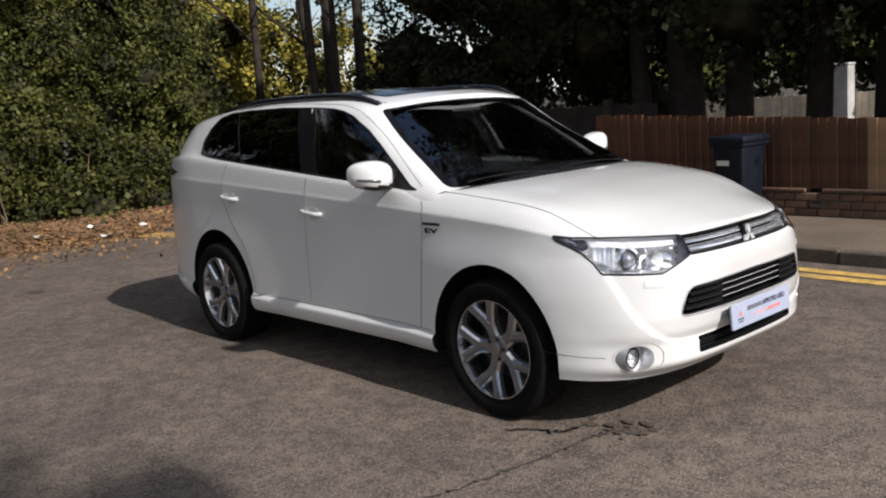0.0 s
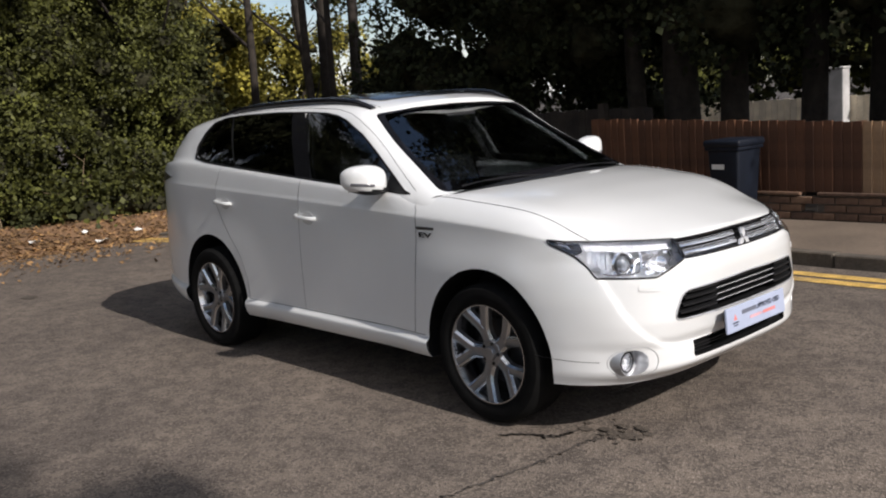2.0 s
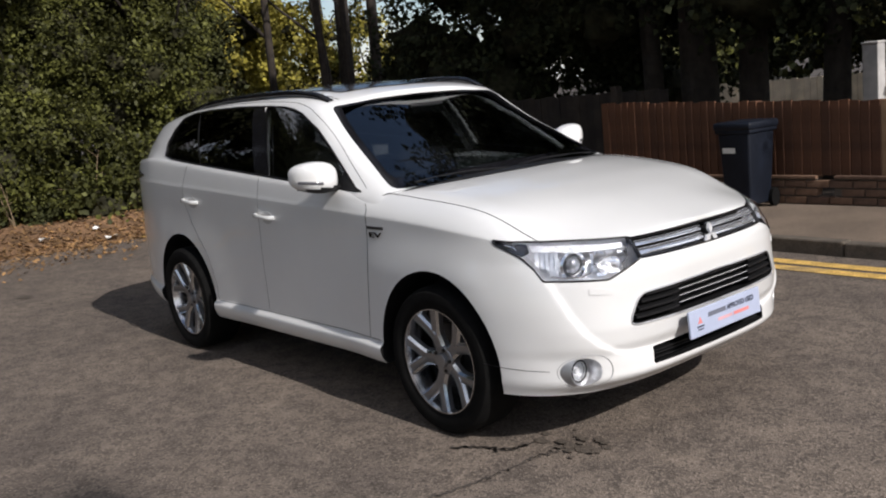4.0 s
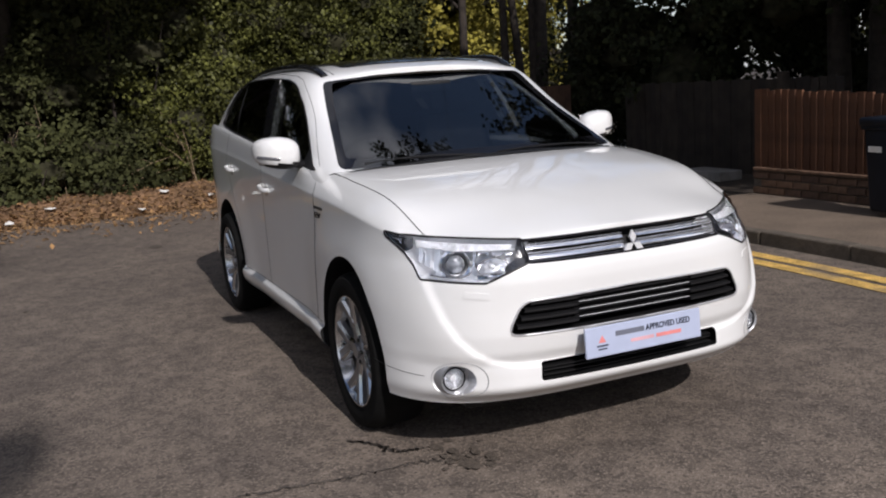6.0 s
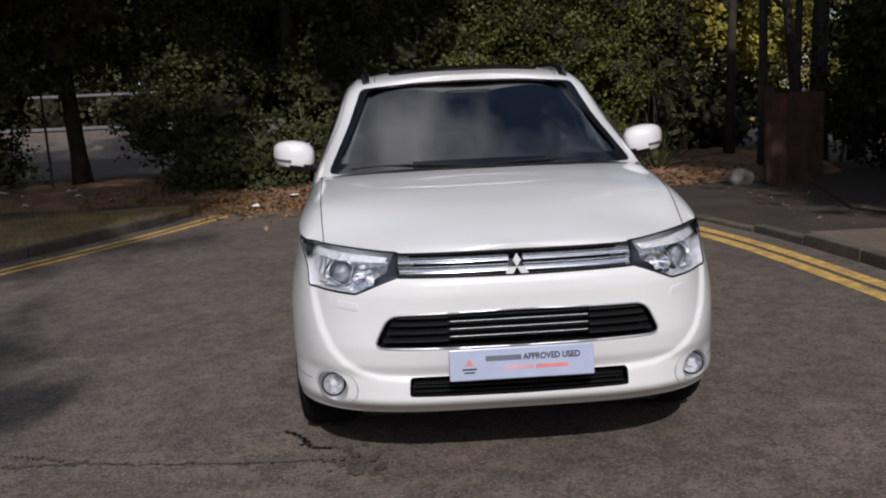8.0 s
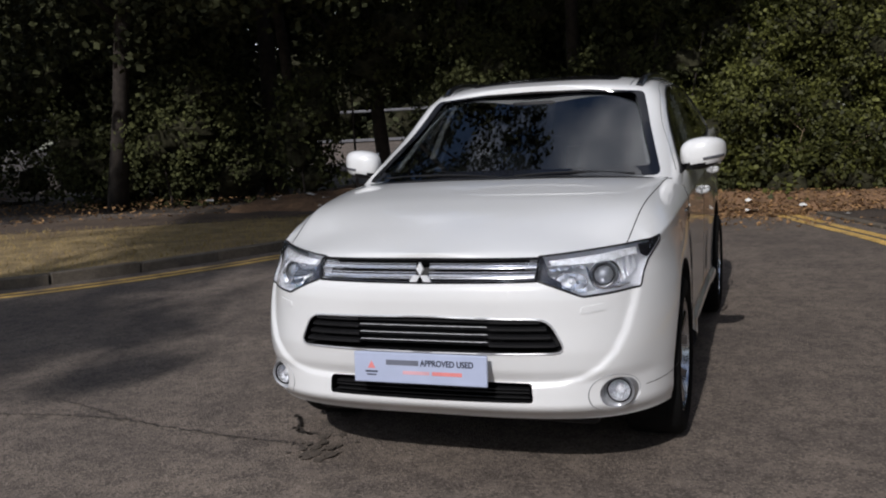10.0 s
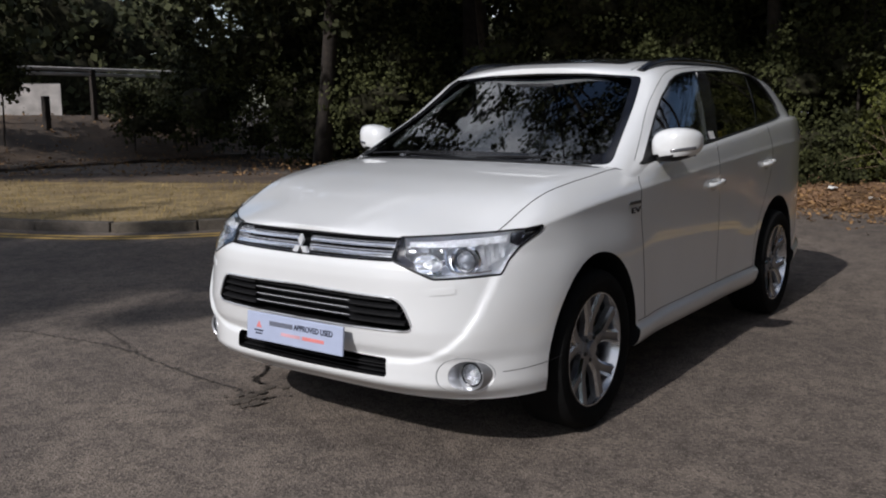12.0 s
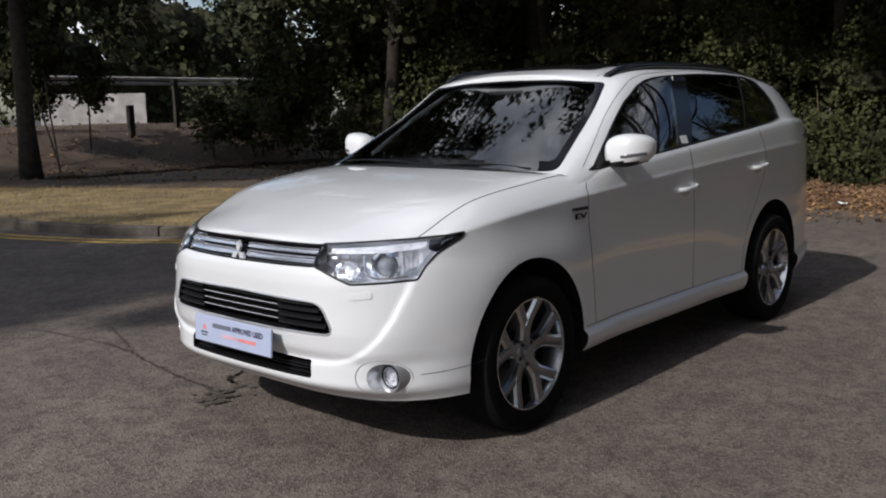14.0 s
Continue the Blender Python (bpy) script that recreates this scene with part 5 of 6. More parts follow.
g = np.random.default_rng(11)
pts = np.array([in_verge(g) for _ in range(30000)])
L = 0.03 + 0.05 * g.random(len(pts))
a = g.random(len(pts)) * 6.283
lean_x, lean_y = g.normal(0, 0.6, len(pts)) * L, g.normal(0, 0.6, len(pts)) * L
w = 0.004
v = np.stack([np.column_stack([pts[:, 0] + w * np.cos(a), pts[:, 1] + w * np.sin(a), np.full(len(pts), 0.095)]),
              np.column_stack([pts[:, 0] - w * np.cos(a), pts[:, 1] - w * np.sin(a), np.full(len(pts), 0.095)]),
              np.column_stack([pts[:, 0] + lean_x, pts[:, 1] + lean_y, 0.1 + L])], 1).reshape(-1, 3)
put("verge_grass", mesh_of("verge_grass", v, np.arange(len(pts) * 3).reshape(-1, 3), GRASS), label="short dry yellowed grass blades", kind="stuff")

# cracks and patches in the asphalt
OIL = material("oil_soaked_asphalt", (0.088, 0.072, 0.058), rough=0.75, vary=0.35, scale=60, bump=0.5, bump_scale=120)
TAR = material("bitumen_seam", (0.068, 0.058, 0.050), rough=0.8, vary=0.3, scale=20, bump=0.4)


def crack(points, width, seed):
    g = random.Random(seed)
    line = smooth_line(points, int(40 * len(points)))
    line = line + np.array([(g.gauss(0, 0.010), g.gauss(0, 0.010)) for _ in line])
    hw = [width * (0.35 + 0.9 * g.random()) * min(1, 8 * i / len(line), 8 * (len(line) - i) / len(line)) for i in range(len(line))]
    off = np.gradient(line, axis=0)
    off /= np.linalg.norm(off, axis=1)[:, None] + 1e-9
    nrm = np.stack([-off[:, 1], off[:, 0]], 1)
    v = [(*p, 0.004) for p in line + nrm * np.array(hw)[:, None]] + [(*p, 0.004) for p in line - nrm * np.array(hw)[:, None]]
    n = len(line)
    put("road_crack", mesh_of("road_crack", v, [(i, i + 1, n + i + 1, n + i) for i in range(n - 1)], TAR), label="dark ragged crack in the asphalt", kind="structure")


# ---- boundary on the pavement side ----
fence = tagged(new("fence"), "brown close-boarded timber fence on a low brick plinth", "fence")
plinth = tagged(new("plinth_wall"), "low weathered brown brick plinth wall", "wall")
part("mortar_core", boxed((2.56, 0.10, 0.255), (-1.21, 4.955, 0.225)), MORTAR, plinth, "grey mortar joints")
part("mortar_core", boxed((3.16, 0.10, 0.255), (1.82, 4.955, 0.225)), MORTAR, plinth, "grey mortar joints")
part("footing", boxed((5.9, 0.09, 0.10), (0.45, 4.962, 0.10)), BRICK, plinth)
brick_me = bpy.data.meshes.new("brick")
bm = boxed((0.212, 0.1, 0.066), bevel=0.004, seg=1)
bm.to_mesh(brick_me)
bm.free()
brick_me.materials.append(BRICK)
g = random.Random(8)
for row in range(3):
    for i in range(26):
        x = -2.38 + 0.224 * i + (0.112 if row % 2 else 0)
        if 0.10 < x < 0.24 and row > 0:
            continue
        put("brick", brick_me, plinth, pose(x, 4.936 + g.uniform(-0.004, 0.004), 0.142 + row * 0.078, 0, 0, g.uniform(-0.8, 0.8)))
part("coping", boxed((2.55, 0.15, 0.03), (-1.20, 4.945, 0.362), 0.006), BRICK, plinth, "worn brick coping")
part("coping", boxed((3.1, 0.15, 0.03), (1.80, 4.945, 0.362), 0.006), BRICK, plinth)
def FENCE_TOP(x):
    return 1.18 - 0.0415 * (x + 2.47)


board_me = []
for h in (0.735, 0.742, 0.728):
    bm = bmesh.new()
    extruded([(-0.056, 0.026), (0.056, 0.002), (0.056, -0.008), (-0.056, -0.006)], "z", 0, h, bm, 0)
    me = bpy.data.meshes.new("board")
    bm.to_mesh(me)
    bm.free()
    me.materials.append(FENCE)
    board_me.append(me)
pale_me = board_me[0].copy()
pale_me.materials[0] = FENCE_NEW
for i in range(62):
    x = -2.46 + 0.093 * i
    me = pale_me if x > 0.63 and x < 2.6 else g.choice(board_me)
    put("board", me, fence, pose(x, 4.94, 0.378, 0, 0, 180 + g.uniform(-1.5, 1.5)) @ Matrix.Diagonal((1, 1, (FENCE_TOP(x) - 0.378) / 0.735, 1)))
for x in (-2.47, -0.6, 0.62, 2.6):
    part("post", boxed((0.09, 0.09, FENCE_TOP(x) - 0.1), (x, 5.01, 0.05 + FENCE_TOP(x) / 2), 0.006), FENCE, fence)
for z in (0.5, 0.85):
    part("rail", boxed((5.7, 0.04, 0.07), (0.4, 4.975, z)), FENCE, fence)

# wheeled bin
wbin = tagged(new("wheeled_bin"), "dark blue-black plastic wheeled bin beside the fence", "bin")
bm = boxed((1, 1, 1), (0, 0, 0.5))
for v in bm.verts:
    k = 0.5 if v.co.z > 0.5 else 0.40
    v.co = (v.co.x * k * 1.0, v.co.y * k * 1.12, 0.04 + v.co.z * 0.72)
bmesh.ops.bevel(bm, geom=list(bm.edges), offset=0.035, segments=3, affect="EDGES", profile=0.5)
part("tub", bm, BIN, wbin, "tapered dark plastic tub", smooth=40)
part("rim", boxed((0.55, 0.60, 0.04), (0, 0, 0.755), 0.012), BIN, wbin, smooth=40)
lid = part("lid", boxed((0.585, 0.64, 0.075), (0, 0, 0.805), 0.03, 3), BIN, wbin, "domed dark blue lid", smooth=40)
part("handle_bar", tube([(-0.26, 0.33, 0.80), (0.26, 0.33, 0.80)], 0.016, 8), BIN, wbin)
for sx in (-1, 1):
    part("wheel", tube([(0.20 * sx, 0.24, 0.09), (0.26 * sx, 0.24, 0.09)], 0.09, 20), RUBBER, wbin)
part("sticker", boxed((0.20, 0.002, 0.05), (-0.08, -0.268, 0.575), 0), LABEL, wbin, "white paper label")
wbin.matrix_basis = pose(-0.47, 4.60, 0.10, 0, 0, -4) @ Matrix.Diagonal((0.72, 0.72, 1.0, 1))

# dark gate and boards beyond the fence's end
gate = tagged(new("timber_gate"), "dark weathered timber gate set back from the pavement", "gate")
for i in range(34):
    part("board", boxed((0.118, 0.025, 1.18 + 0.02 * ((i * 7) % 3)), (-6.6 + 0.121 * i, 6.25 + 0.004 * ((i * 5) % 3), 0.66), 0.004, 1), DARKWOOD, gate)
for z in (0.3, 1.0):
    part("rail", boxed((4.2, 0.05, 0.1), (-4.6, 6.29, z)), DARKWOOD, gate)
post = tagged(new("gate_post"), "dark square gate post with a pale foot", "post")
part("shaft", boxed((0.1, 0.1, 1.25), (-2.95, 5.75, 0.72), 0.008), DARKWOOD, post)
part("foot", boxed((0.11, 0.11, 0.16), (-2.95, 5.75, 0.14), 0.008), STONE, post)
part("step", boxed((0.7, 0.35, 0.12), (-4.1, 5.7, 0.12), 0.015), STONE, tagged(new("stone_step"), "pale worn stone step before the gate", "step"))
SCREEN_WOOD = material("dark_fence_timber", (0.075, 0.038, 0.024), rough=0.85, scale=5, vary=0.3, bump=0.35, bump_scale=40, obrand=0.25)
panel = tagged(new("timber_screen"), "short dark brown boarded timber screen at the wood's edge", "screen")
for i in range(7):
    part("board", boxed((0.022, 0.104, 1.30), (-7.2 + 0.005 * (i % 2), 4.92 + 0.107 * i, 0.66), 0.004, 1), SCREEN_WOOD, panel)
part("post", boxed((0.1, 0.1, 1.36), (-7.26, 4.86, 0.72), 0.006), SCREEN_WOOD, panel)
part("rail", boxed((0.04, 0.74, 0.08), (-7.23, 5.24, 1.15)), SCREEN_WOOD, panel)
# back garden seen between the trunks
garden = tagged(new("garden_fence"), "pale sunlit timber fence across the garden", "fence")
for i in range(70):
    part("board", boxed((0.125, 0.02, 1.02 + 0.03 * ((i * 3) % 2)), (-9.5 + 0.135 * i, 14.2, 0.52), 0), PALE, garden)
PIER_WHITE = material("weathered_white", (0.46, 0.45, 0.44), rough=0.85, vary=0.18, scale=3, bump=0.2, bump_scale=40)
pier = tagged(new("white_pier"), "tall white rendered pier beyond the fence", "pier")
part("shaft", boxed((0.30, 0.30, 1.53), (-3.62, 14.0, 0.80), 0.02), PIER_WHITE, pier)
part("cap", boxed((0.33, 0.33, 0.05), (-3.62, 14.0, 1.585), 0.02), PIER_WHITE, pier)


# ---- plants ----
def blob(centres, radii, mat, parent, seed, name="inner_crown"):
    """Dark lumps put inside a crown to stand for the shade behind its leaves."""
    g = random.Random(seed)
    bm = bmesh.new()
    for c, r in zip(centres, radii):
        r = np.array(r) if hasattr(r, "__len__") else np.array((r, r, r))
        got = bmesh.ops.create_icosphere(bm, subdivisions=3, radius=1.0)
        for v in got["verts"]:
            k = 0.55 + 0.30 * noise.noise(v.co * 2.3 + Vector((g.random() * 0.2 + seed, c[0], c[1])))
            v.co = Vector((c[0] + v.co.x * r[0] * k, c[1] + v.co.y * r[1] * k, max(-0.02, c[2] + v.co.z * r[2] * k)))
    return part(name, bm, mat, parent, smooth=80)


def branchy(base, height, radius, seed, lean_to=(0, 0), limbs=7, parent=None, name="trunk"):
    """A tapering trunk with limbs."""
    g = random.Random(seed)
    bm = bmesh.new()
    pts = [(base[0] + lean_to[0] * t + 0.06 * math.sin(5 * t + seed), base[1] + lean_to[1] * t + 0.05 * math.cos(4 * t + seed), base[2] - 0.1 + height * t) for t in np.linspace(0, 1, 10)]
    tube(pts, [radius * (1.35 if i == 0 else 1 - 0.075 * i) for i in range(10)], 12, bm)
    trunk = part(name, bm, BARK, parent, "rough grey-brown bark", smooth=60)
    for k in range(limbs):
        t = g.uniform(0.28, 0.92)
        p = Vector(pts[int(t * 9)])
        a, e, l = g.uniform(0, 6.28), g.uniform(0.2, 0.9), height * g.uniform(0.18, 0.34)
        d = Vector((math.cos(a) * math.cos(e), math.sin(a) * math.cos(e), math.sin(e)))
        q = [p + d * l * s + Vector((0, 0, 0.12 * l * s * s)) for s in (0, 0.35, 0.7, 1)]
        r = radius * 0.42 * (1.1 - t * 0.6)
        part("limb", tube(q, [r, r * 0.75, r * 0.5, r * 0.2], 7), BARK, trunk, smooth=60)
    return trunk


def clumps(n, box, rad, seed, squash=0.85):
    g = random.Random(seed)
    c = [(g.uniform(*box[0]), g.uniform(*box[1]), g.uniform(*box[2])) for _ in range(n)]
    r = [(q := g.uniform(*rad), q * g.uniform(0.8, 1.2), q * squash) for _ in range(n)]
    return c, [tuple(x) for x in r]


def shrub(name, note, boxes, count, size, mat, seed, core=CORE, stems=5, shell=0.6, solid=1.0, **kw):
    """A thicket: leaves over dark lumps that stand for its inner shade, with thin stems."""
    th = tagged(new(name), note, "shrub", "shrubs and hedges round the road")
    cs, rs = [], []
    for i, (n, box, rad) in enumerate(boxes):
        c, r = clumps(n, box, rad, seed + i)
        cs += c
        rs += r
    leaves("foliage", cs, rs, count, size, mat, seed, th, shell, **kw)
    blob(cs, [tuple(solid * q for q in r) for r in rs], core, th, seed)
    g = random.Random(seed)
    for _ in range(stems):
        c = g.choice(cs)
        part("stem", tube([(c[0] + g.uniform(-0.3, 0.3), c[1] + g.uniform(-0.3, 0.3), -0.03), (c[0], c[1], c[2] * 0.6), (c[0] + g.uniform(-0.4, 0.4), c[1] + g.uniform(-0.4, 0.4), c[2] + 0.5)], [0.025, 0.02, 0.008], 6), BARK, th)
    return th


GROVES = {"conifer": "conifers behind the fence", "street_tree": "trees across the road", "verge_tree": "trees over the footway"}


def tree(name, note, base, height, radius, crown, count, size, mat, seed, lean_to=(0, 0), core=True, limbs=7, shell=0.5):
    th = tagged(new(name), note, "tree", GROVES.get(name, "trees of the wood"))
    branchy(base, height, radius, seed, lean_to, limbs, th)
    cs, rs = [], []
    for i, (n, box, rad) in enumerate(crown):
        c, r = clumps(n, box, rad, seed + i)
        cs += c
        rs += r
    leaves("crown", cs, rs, count, size, mat, seed, th, shell)
    if core:
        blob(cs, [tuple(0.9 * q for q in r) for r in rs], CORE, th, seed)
    return th


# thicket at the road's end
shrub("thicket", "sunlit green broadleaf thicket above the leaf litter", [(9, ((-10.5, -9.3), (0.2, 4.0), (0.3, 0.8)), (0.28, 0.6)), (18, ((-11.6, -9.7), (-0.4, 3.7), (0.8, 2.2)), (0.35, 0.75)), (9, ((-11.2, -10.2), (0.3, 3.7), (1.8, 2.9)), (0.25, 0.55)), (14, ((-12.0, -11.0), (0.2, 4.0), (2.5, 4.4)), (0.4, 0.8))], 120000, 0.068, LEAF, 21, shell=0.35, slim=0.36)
# these parts take the darker leaf colour, which carries their shade
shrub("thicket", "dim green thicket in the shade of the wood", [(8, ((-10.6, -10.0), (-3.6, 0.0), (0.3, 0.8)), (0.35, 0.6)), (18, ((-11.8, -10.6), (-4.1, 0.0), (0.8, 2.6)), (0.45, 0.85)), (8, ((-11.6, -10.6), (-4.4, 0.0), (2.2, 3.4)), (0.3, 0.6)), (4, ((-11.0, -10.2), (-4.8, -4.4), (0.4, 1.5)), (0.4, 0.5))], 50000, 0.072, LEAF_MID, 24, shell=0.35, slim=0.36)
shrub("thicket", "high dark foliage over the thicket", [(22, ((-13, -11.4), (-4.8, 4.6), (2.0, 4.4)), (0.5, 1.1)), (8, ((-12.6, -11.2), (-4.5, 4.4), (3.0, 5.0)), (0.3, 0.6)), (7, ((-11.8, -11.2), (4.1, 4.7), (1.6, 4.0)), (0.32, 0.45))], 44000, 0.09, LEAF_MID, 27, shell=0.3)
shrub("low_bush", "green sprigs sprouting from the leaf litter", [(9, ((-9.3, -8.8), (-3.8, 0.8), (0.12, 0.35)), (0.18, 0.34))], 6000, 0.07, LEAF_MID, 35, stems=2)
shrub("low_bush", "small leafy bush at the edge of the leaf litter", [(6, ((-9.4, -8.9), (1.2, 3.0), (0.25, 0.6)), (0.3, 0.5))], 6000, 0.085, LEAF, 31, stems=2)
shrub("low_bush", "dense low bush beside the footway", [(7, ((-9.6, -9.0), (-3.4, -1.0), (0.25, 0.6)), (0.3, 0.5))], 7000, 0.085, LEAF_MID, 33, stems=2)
STEM = material("dead_stem", (0.20, 0.145, 0.09), rough=0.9, scale=20, vary=0.25)
g = random.Random(71)
for k in range(16):
    y, x = g.uniform(-3.0, 3.4), g.uniform(-9.5, -8.9)
    h, a = g.uniform(0.5, 1.6), g.uniform(-1.2, 1.2)
    pts = [(x - 0.25 * t, y + a * t * t * 0.8, 0.10 + h * t - 0.25 * h * t * t * abs(a)) for t in (0, 0.25, 0.5, 0.75, 1)]
    th = tagged(new("bare_stem"), "thin dead stem standing in front of the thicket", "stem", "dead stems before the thicket")
    stem = part("stem", tube(pts, [0.010, 0.008, 0.007, 0.005, 0.003], 5), STEM, th, smooth=60)
    for q in (2, 3):
        p = Vector(pts[q])
        part("twig", tube([p, p + Vector((g.uniform(-0.1, 0.1), g.uniform(-0.3, 0.3), g.uniform(0.05, 0.3)))], [0.004, 0.002], 4), STEM, stem)
shrub("young_growth", "yellow-green young growth between the trunks", [(9, ((-13.6, -12.4), (6.6, 9.8), (1.7, 3.2)), (0.35, 0.6))], 6000, 0.085, LEAF_GOLD, 73, stems=6, solid=0.6)
# wood behind
shrub("wood_edge", "deep dark green wood behind the thicket", [(10, ((-17, -13), (-16, -10.8), (0.8, 4.5)), (1.2, 1.9)), (14, ((-17, -13), (-3.8, 4.5), (0.8, 4.5)), (1.2, 1.8)), (4, ((-17, -14), (-9, -5), (4.2, 5.0)), (1.2, 1.6)), (18, ((-18, -13), (-15, 3.5), (4.5, 9.0)), (1.4, 2.3))], 60000, 0.20, LEAF_DARK, 41, stems=10)
for i, (x, y, h, r, lx) in enumerate(((-11.0, 7.35, 13, 0.17, 0.2), (-11.2, 8.2, 13, 0.13, 0.1), (-10.8, 6.9, 12.5, 0.09, -1.4), (-11.5, 5.8, 13, 0.09, 0.3), (-11.6, 3.7, 9, 0.11, -0.2), (-9.0, 5.5, 14, 0.075, 0.1), (-9.2, 6.15, 14, 0.065, 0.2))):
    tree("woodland_tree", "slender dark-barked tree at the wood's edge", (x, y, 0), h, r, [(5, ((x - 1.2, x + 1.0), (y - 1.2, y + 1.2), (h - 2.4, h)), (0.8, 1.4))], 5000, 0.12, LEAF_DARK if i % 2 else LEAF, 60 + i, (0, lx), core=False)
tree("golden_tree", "bright yellow-green tree lit by the sun", (-21, 13.5, 0), 5, 0.16, [(10, ((-23, -19.5), (10.5, 17), (0.8, 2.0)), (0.7, 1.1))], 9000, 0.12, LEAF_GOLD, 81)
tree("golden_tree", "yellowing tree at the back of the wood", (-17.6, 9.0, 0), 4.6, 0.12, [(10, ((-18.4, -16.8), (8.0, 10.2), (1.9, 4.2)), (0.4, 0.7))], 10000, 0.09, LEAF_GOLD, 82, core=False)
shrub("wood_edge", "dark wood behind the trunks", [(14, ((-17, -13.5), (4.5, 8.2), (0.5, 1.2)), (0.7, 1.0)), (6, ((-20, -17.6), (3.0, 6.4), (2.0, 6.5)), (1.0, 1.6)), (14, ((-25, -22), (5.5, 12), (3.0, 9.0)), (1.4, 2.0))], 36000, 0.14, LEAF_DARK, 47, stems=4)
tree("golden_tree", "yellow-leaved tree among dark trunks", (-15.6, 6.8, 0), 5.4, 0.08, [(10, ((-16.2, -15.2), (5.9, 8.4), (2.1, 4.4)), (0.45, 0.8))], 11000, 0.12, LEAF_GOLD, 84, shell=0.9)
tree("woodland_tree", "thin green sapling against the sky", (-12.8, 9.4, 0), 5.5, 0.05, [(9, ((-13.6, -12.0), (8.4, 10.6), (1.9, 4.6)), (0.35, 0.6))], 7000, 0.085, LEAF, 86, core=False, limbs=5)
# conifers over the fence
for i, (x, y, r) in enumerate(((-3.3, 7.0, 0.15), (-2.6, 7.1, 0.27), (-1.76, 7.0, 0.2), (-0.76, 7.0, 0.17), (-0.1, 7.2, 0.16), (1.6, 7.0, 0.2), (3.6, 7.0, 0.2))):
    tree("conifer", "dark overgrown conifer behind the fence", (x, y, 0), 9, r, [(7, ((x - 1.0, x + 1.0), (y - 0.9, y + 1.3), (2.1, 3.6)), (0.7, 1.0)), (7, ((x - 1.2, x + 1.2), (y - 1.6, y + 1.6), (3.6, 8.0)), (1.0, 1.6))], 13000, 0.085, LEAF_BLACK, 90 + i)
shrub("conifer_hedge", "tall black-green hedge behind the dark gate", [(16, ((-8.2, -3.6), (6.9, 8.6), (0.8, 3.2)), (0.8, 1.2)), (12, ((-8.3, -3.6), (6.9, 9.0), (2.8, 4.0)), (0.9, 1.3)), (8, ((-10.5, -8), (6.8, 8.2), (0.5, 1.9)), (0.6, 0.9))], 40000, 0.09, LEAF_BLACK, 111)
shrub("garden_bush", "sunlit green bushes beyond the garden fence", [(12, ((-10, 0), (15.2, 17), (0.8, 2.4)), (0.8, 1.3))], 9000, 0.16, LEAF, 115)
# boughs added above the view: they shade the gate and darken windscreen reflections
tree("conifer", "conifer with unseen boughs added over the pavement for shade", (0.6, 6.6, 0), 14, 0.2, [(8, ((-5, -2), (4.3, 5.2), (11, 15)), (0.7, 1.0)), (18, ((-4.0, 2.5), (4.3, 6.4), (4.6, 8.0)), (0.8, 1.2)), (10, ((-1.5, 2.5), (5.4, 6.6), (3.5, 4.8)), (0.6, 0.9))], 40000, 0.10, LEAF_BLACK, 119)
for i, (x, y) in enumerate(((-12.6, -9.2), (-13.2, -2.4), (-12.8, 1.6))):
    tree("tall_tree", "tall dark tree rising out of the wood", (x, y, 0), 13, 0.22, [(14, ((x - 1.6, x + 1.8), (y - 1.8, y + 1.8), (5.5, 13.5)), (0.9, 1.5))], 12000, 0.17, LEAF_DARK, 181 + i)
# boughs added above the view to keep the sun off the upper thicket
for i, (y, x0, x1, z0, z1) in enumerate(((-4.2, -9.3, -7.6, 4.8, 6.6), (-2.2, -9.3, -7.6, 4.8, 6.6), (-0.7, -9.2, -7.6, 4.2, 6.2), (-6.2, -9.6, -8.0, 3.9, 6.0), (-8.0, -9.6, -8.0, 3.9, 6.0))):
    tree("tall_tree", "added tree with unseen boughs that shade the thicket", (-11.9, y, 0), 8, 0.16, [(9, ((x0, x1), (y - 1.2, y + 1.2), (z0, z1)), (0.65, 1.0))], 8000, 0.12, LEAF_DARK, 191 + i, limbs=3, lean_to=(1.4, 0))
# verge side
tree("verge_tree", "leaning dark trunk with a high spreading crown", (-4.2, -15.9, 0.05), 11, 0.19, [(12, ((-8, -1), (-19, -12.5), (5.5, 11)), (1.3, 2.2)), (10, ((-7.5, -2.5), (-18.5, -15), (4.0, 5.4)), (0.6, 1.0)), (12, ((-5.0, 0.5), (-11.0, -7.4), (7.0, 11.0)), (0.7, 1.2))], 36000, 0.15, LEAF_DARK, 121, (0.3, 0.3))
tree("verge_tree", "tall dark tree over the footway", (-10.2, -11.5, 0), 17, 0.17, [(10, ((-8.5, -4.5), (-9, -4.5), (12.5, 18)), (1.0, 1.6)), (12, ((-13, -7), (-14, -7.5), (5.0, 11)), (1.4, 2.2)), (10, ((-12.5, -9.0), (-14.5, -9), (3.0, 5)), (0.8, 1.2))], 34000, 0.15, LEAF_DARK, 123, (3.0, 4.5), core=False)
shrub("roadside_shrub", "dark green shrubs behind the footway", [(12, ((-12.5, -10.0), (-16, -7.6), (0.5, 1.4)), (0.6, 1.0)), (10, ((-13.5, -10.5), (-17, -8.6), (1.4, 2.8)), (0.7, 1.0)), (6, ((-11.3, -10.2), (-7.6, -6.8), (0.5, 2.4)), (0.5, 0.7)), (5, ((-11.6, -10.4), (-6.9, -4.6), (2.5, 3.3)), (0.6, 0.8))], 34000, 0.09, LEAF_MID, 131)
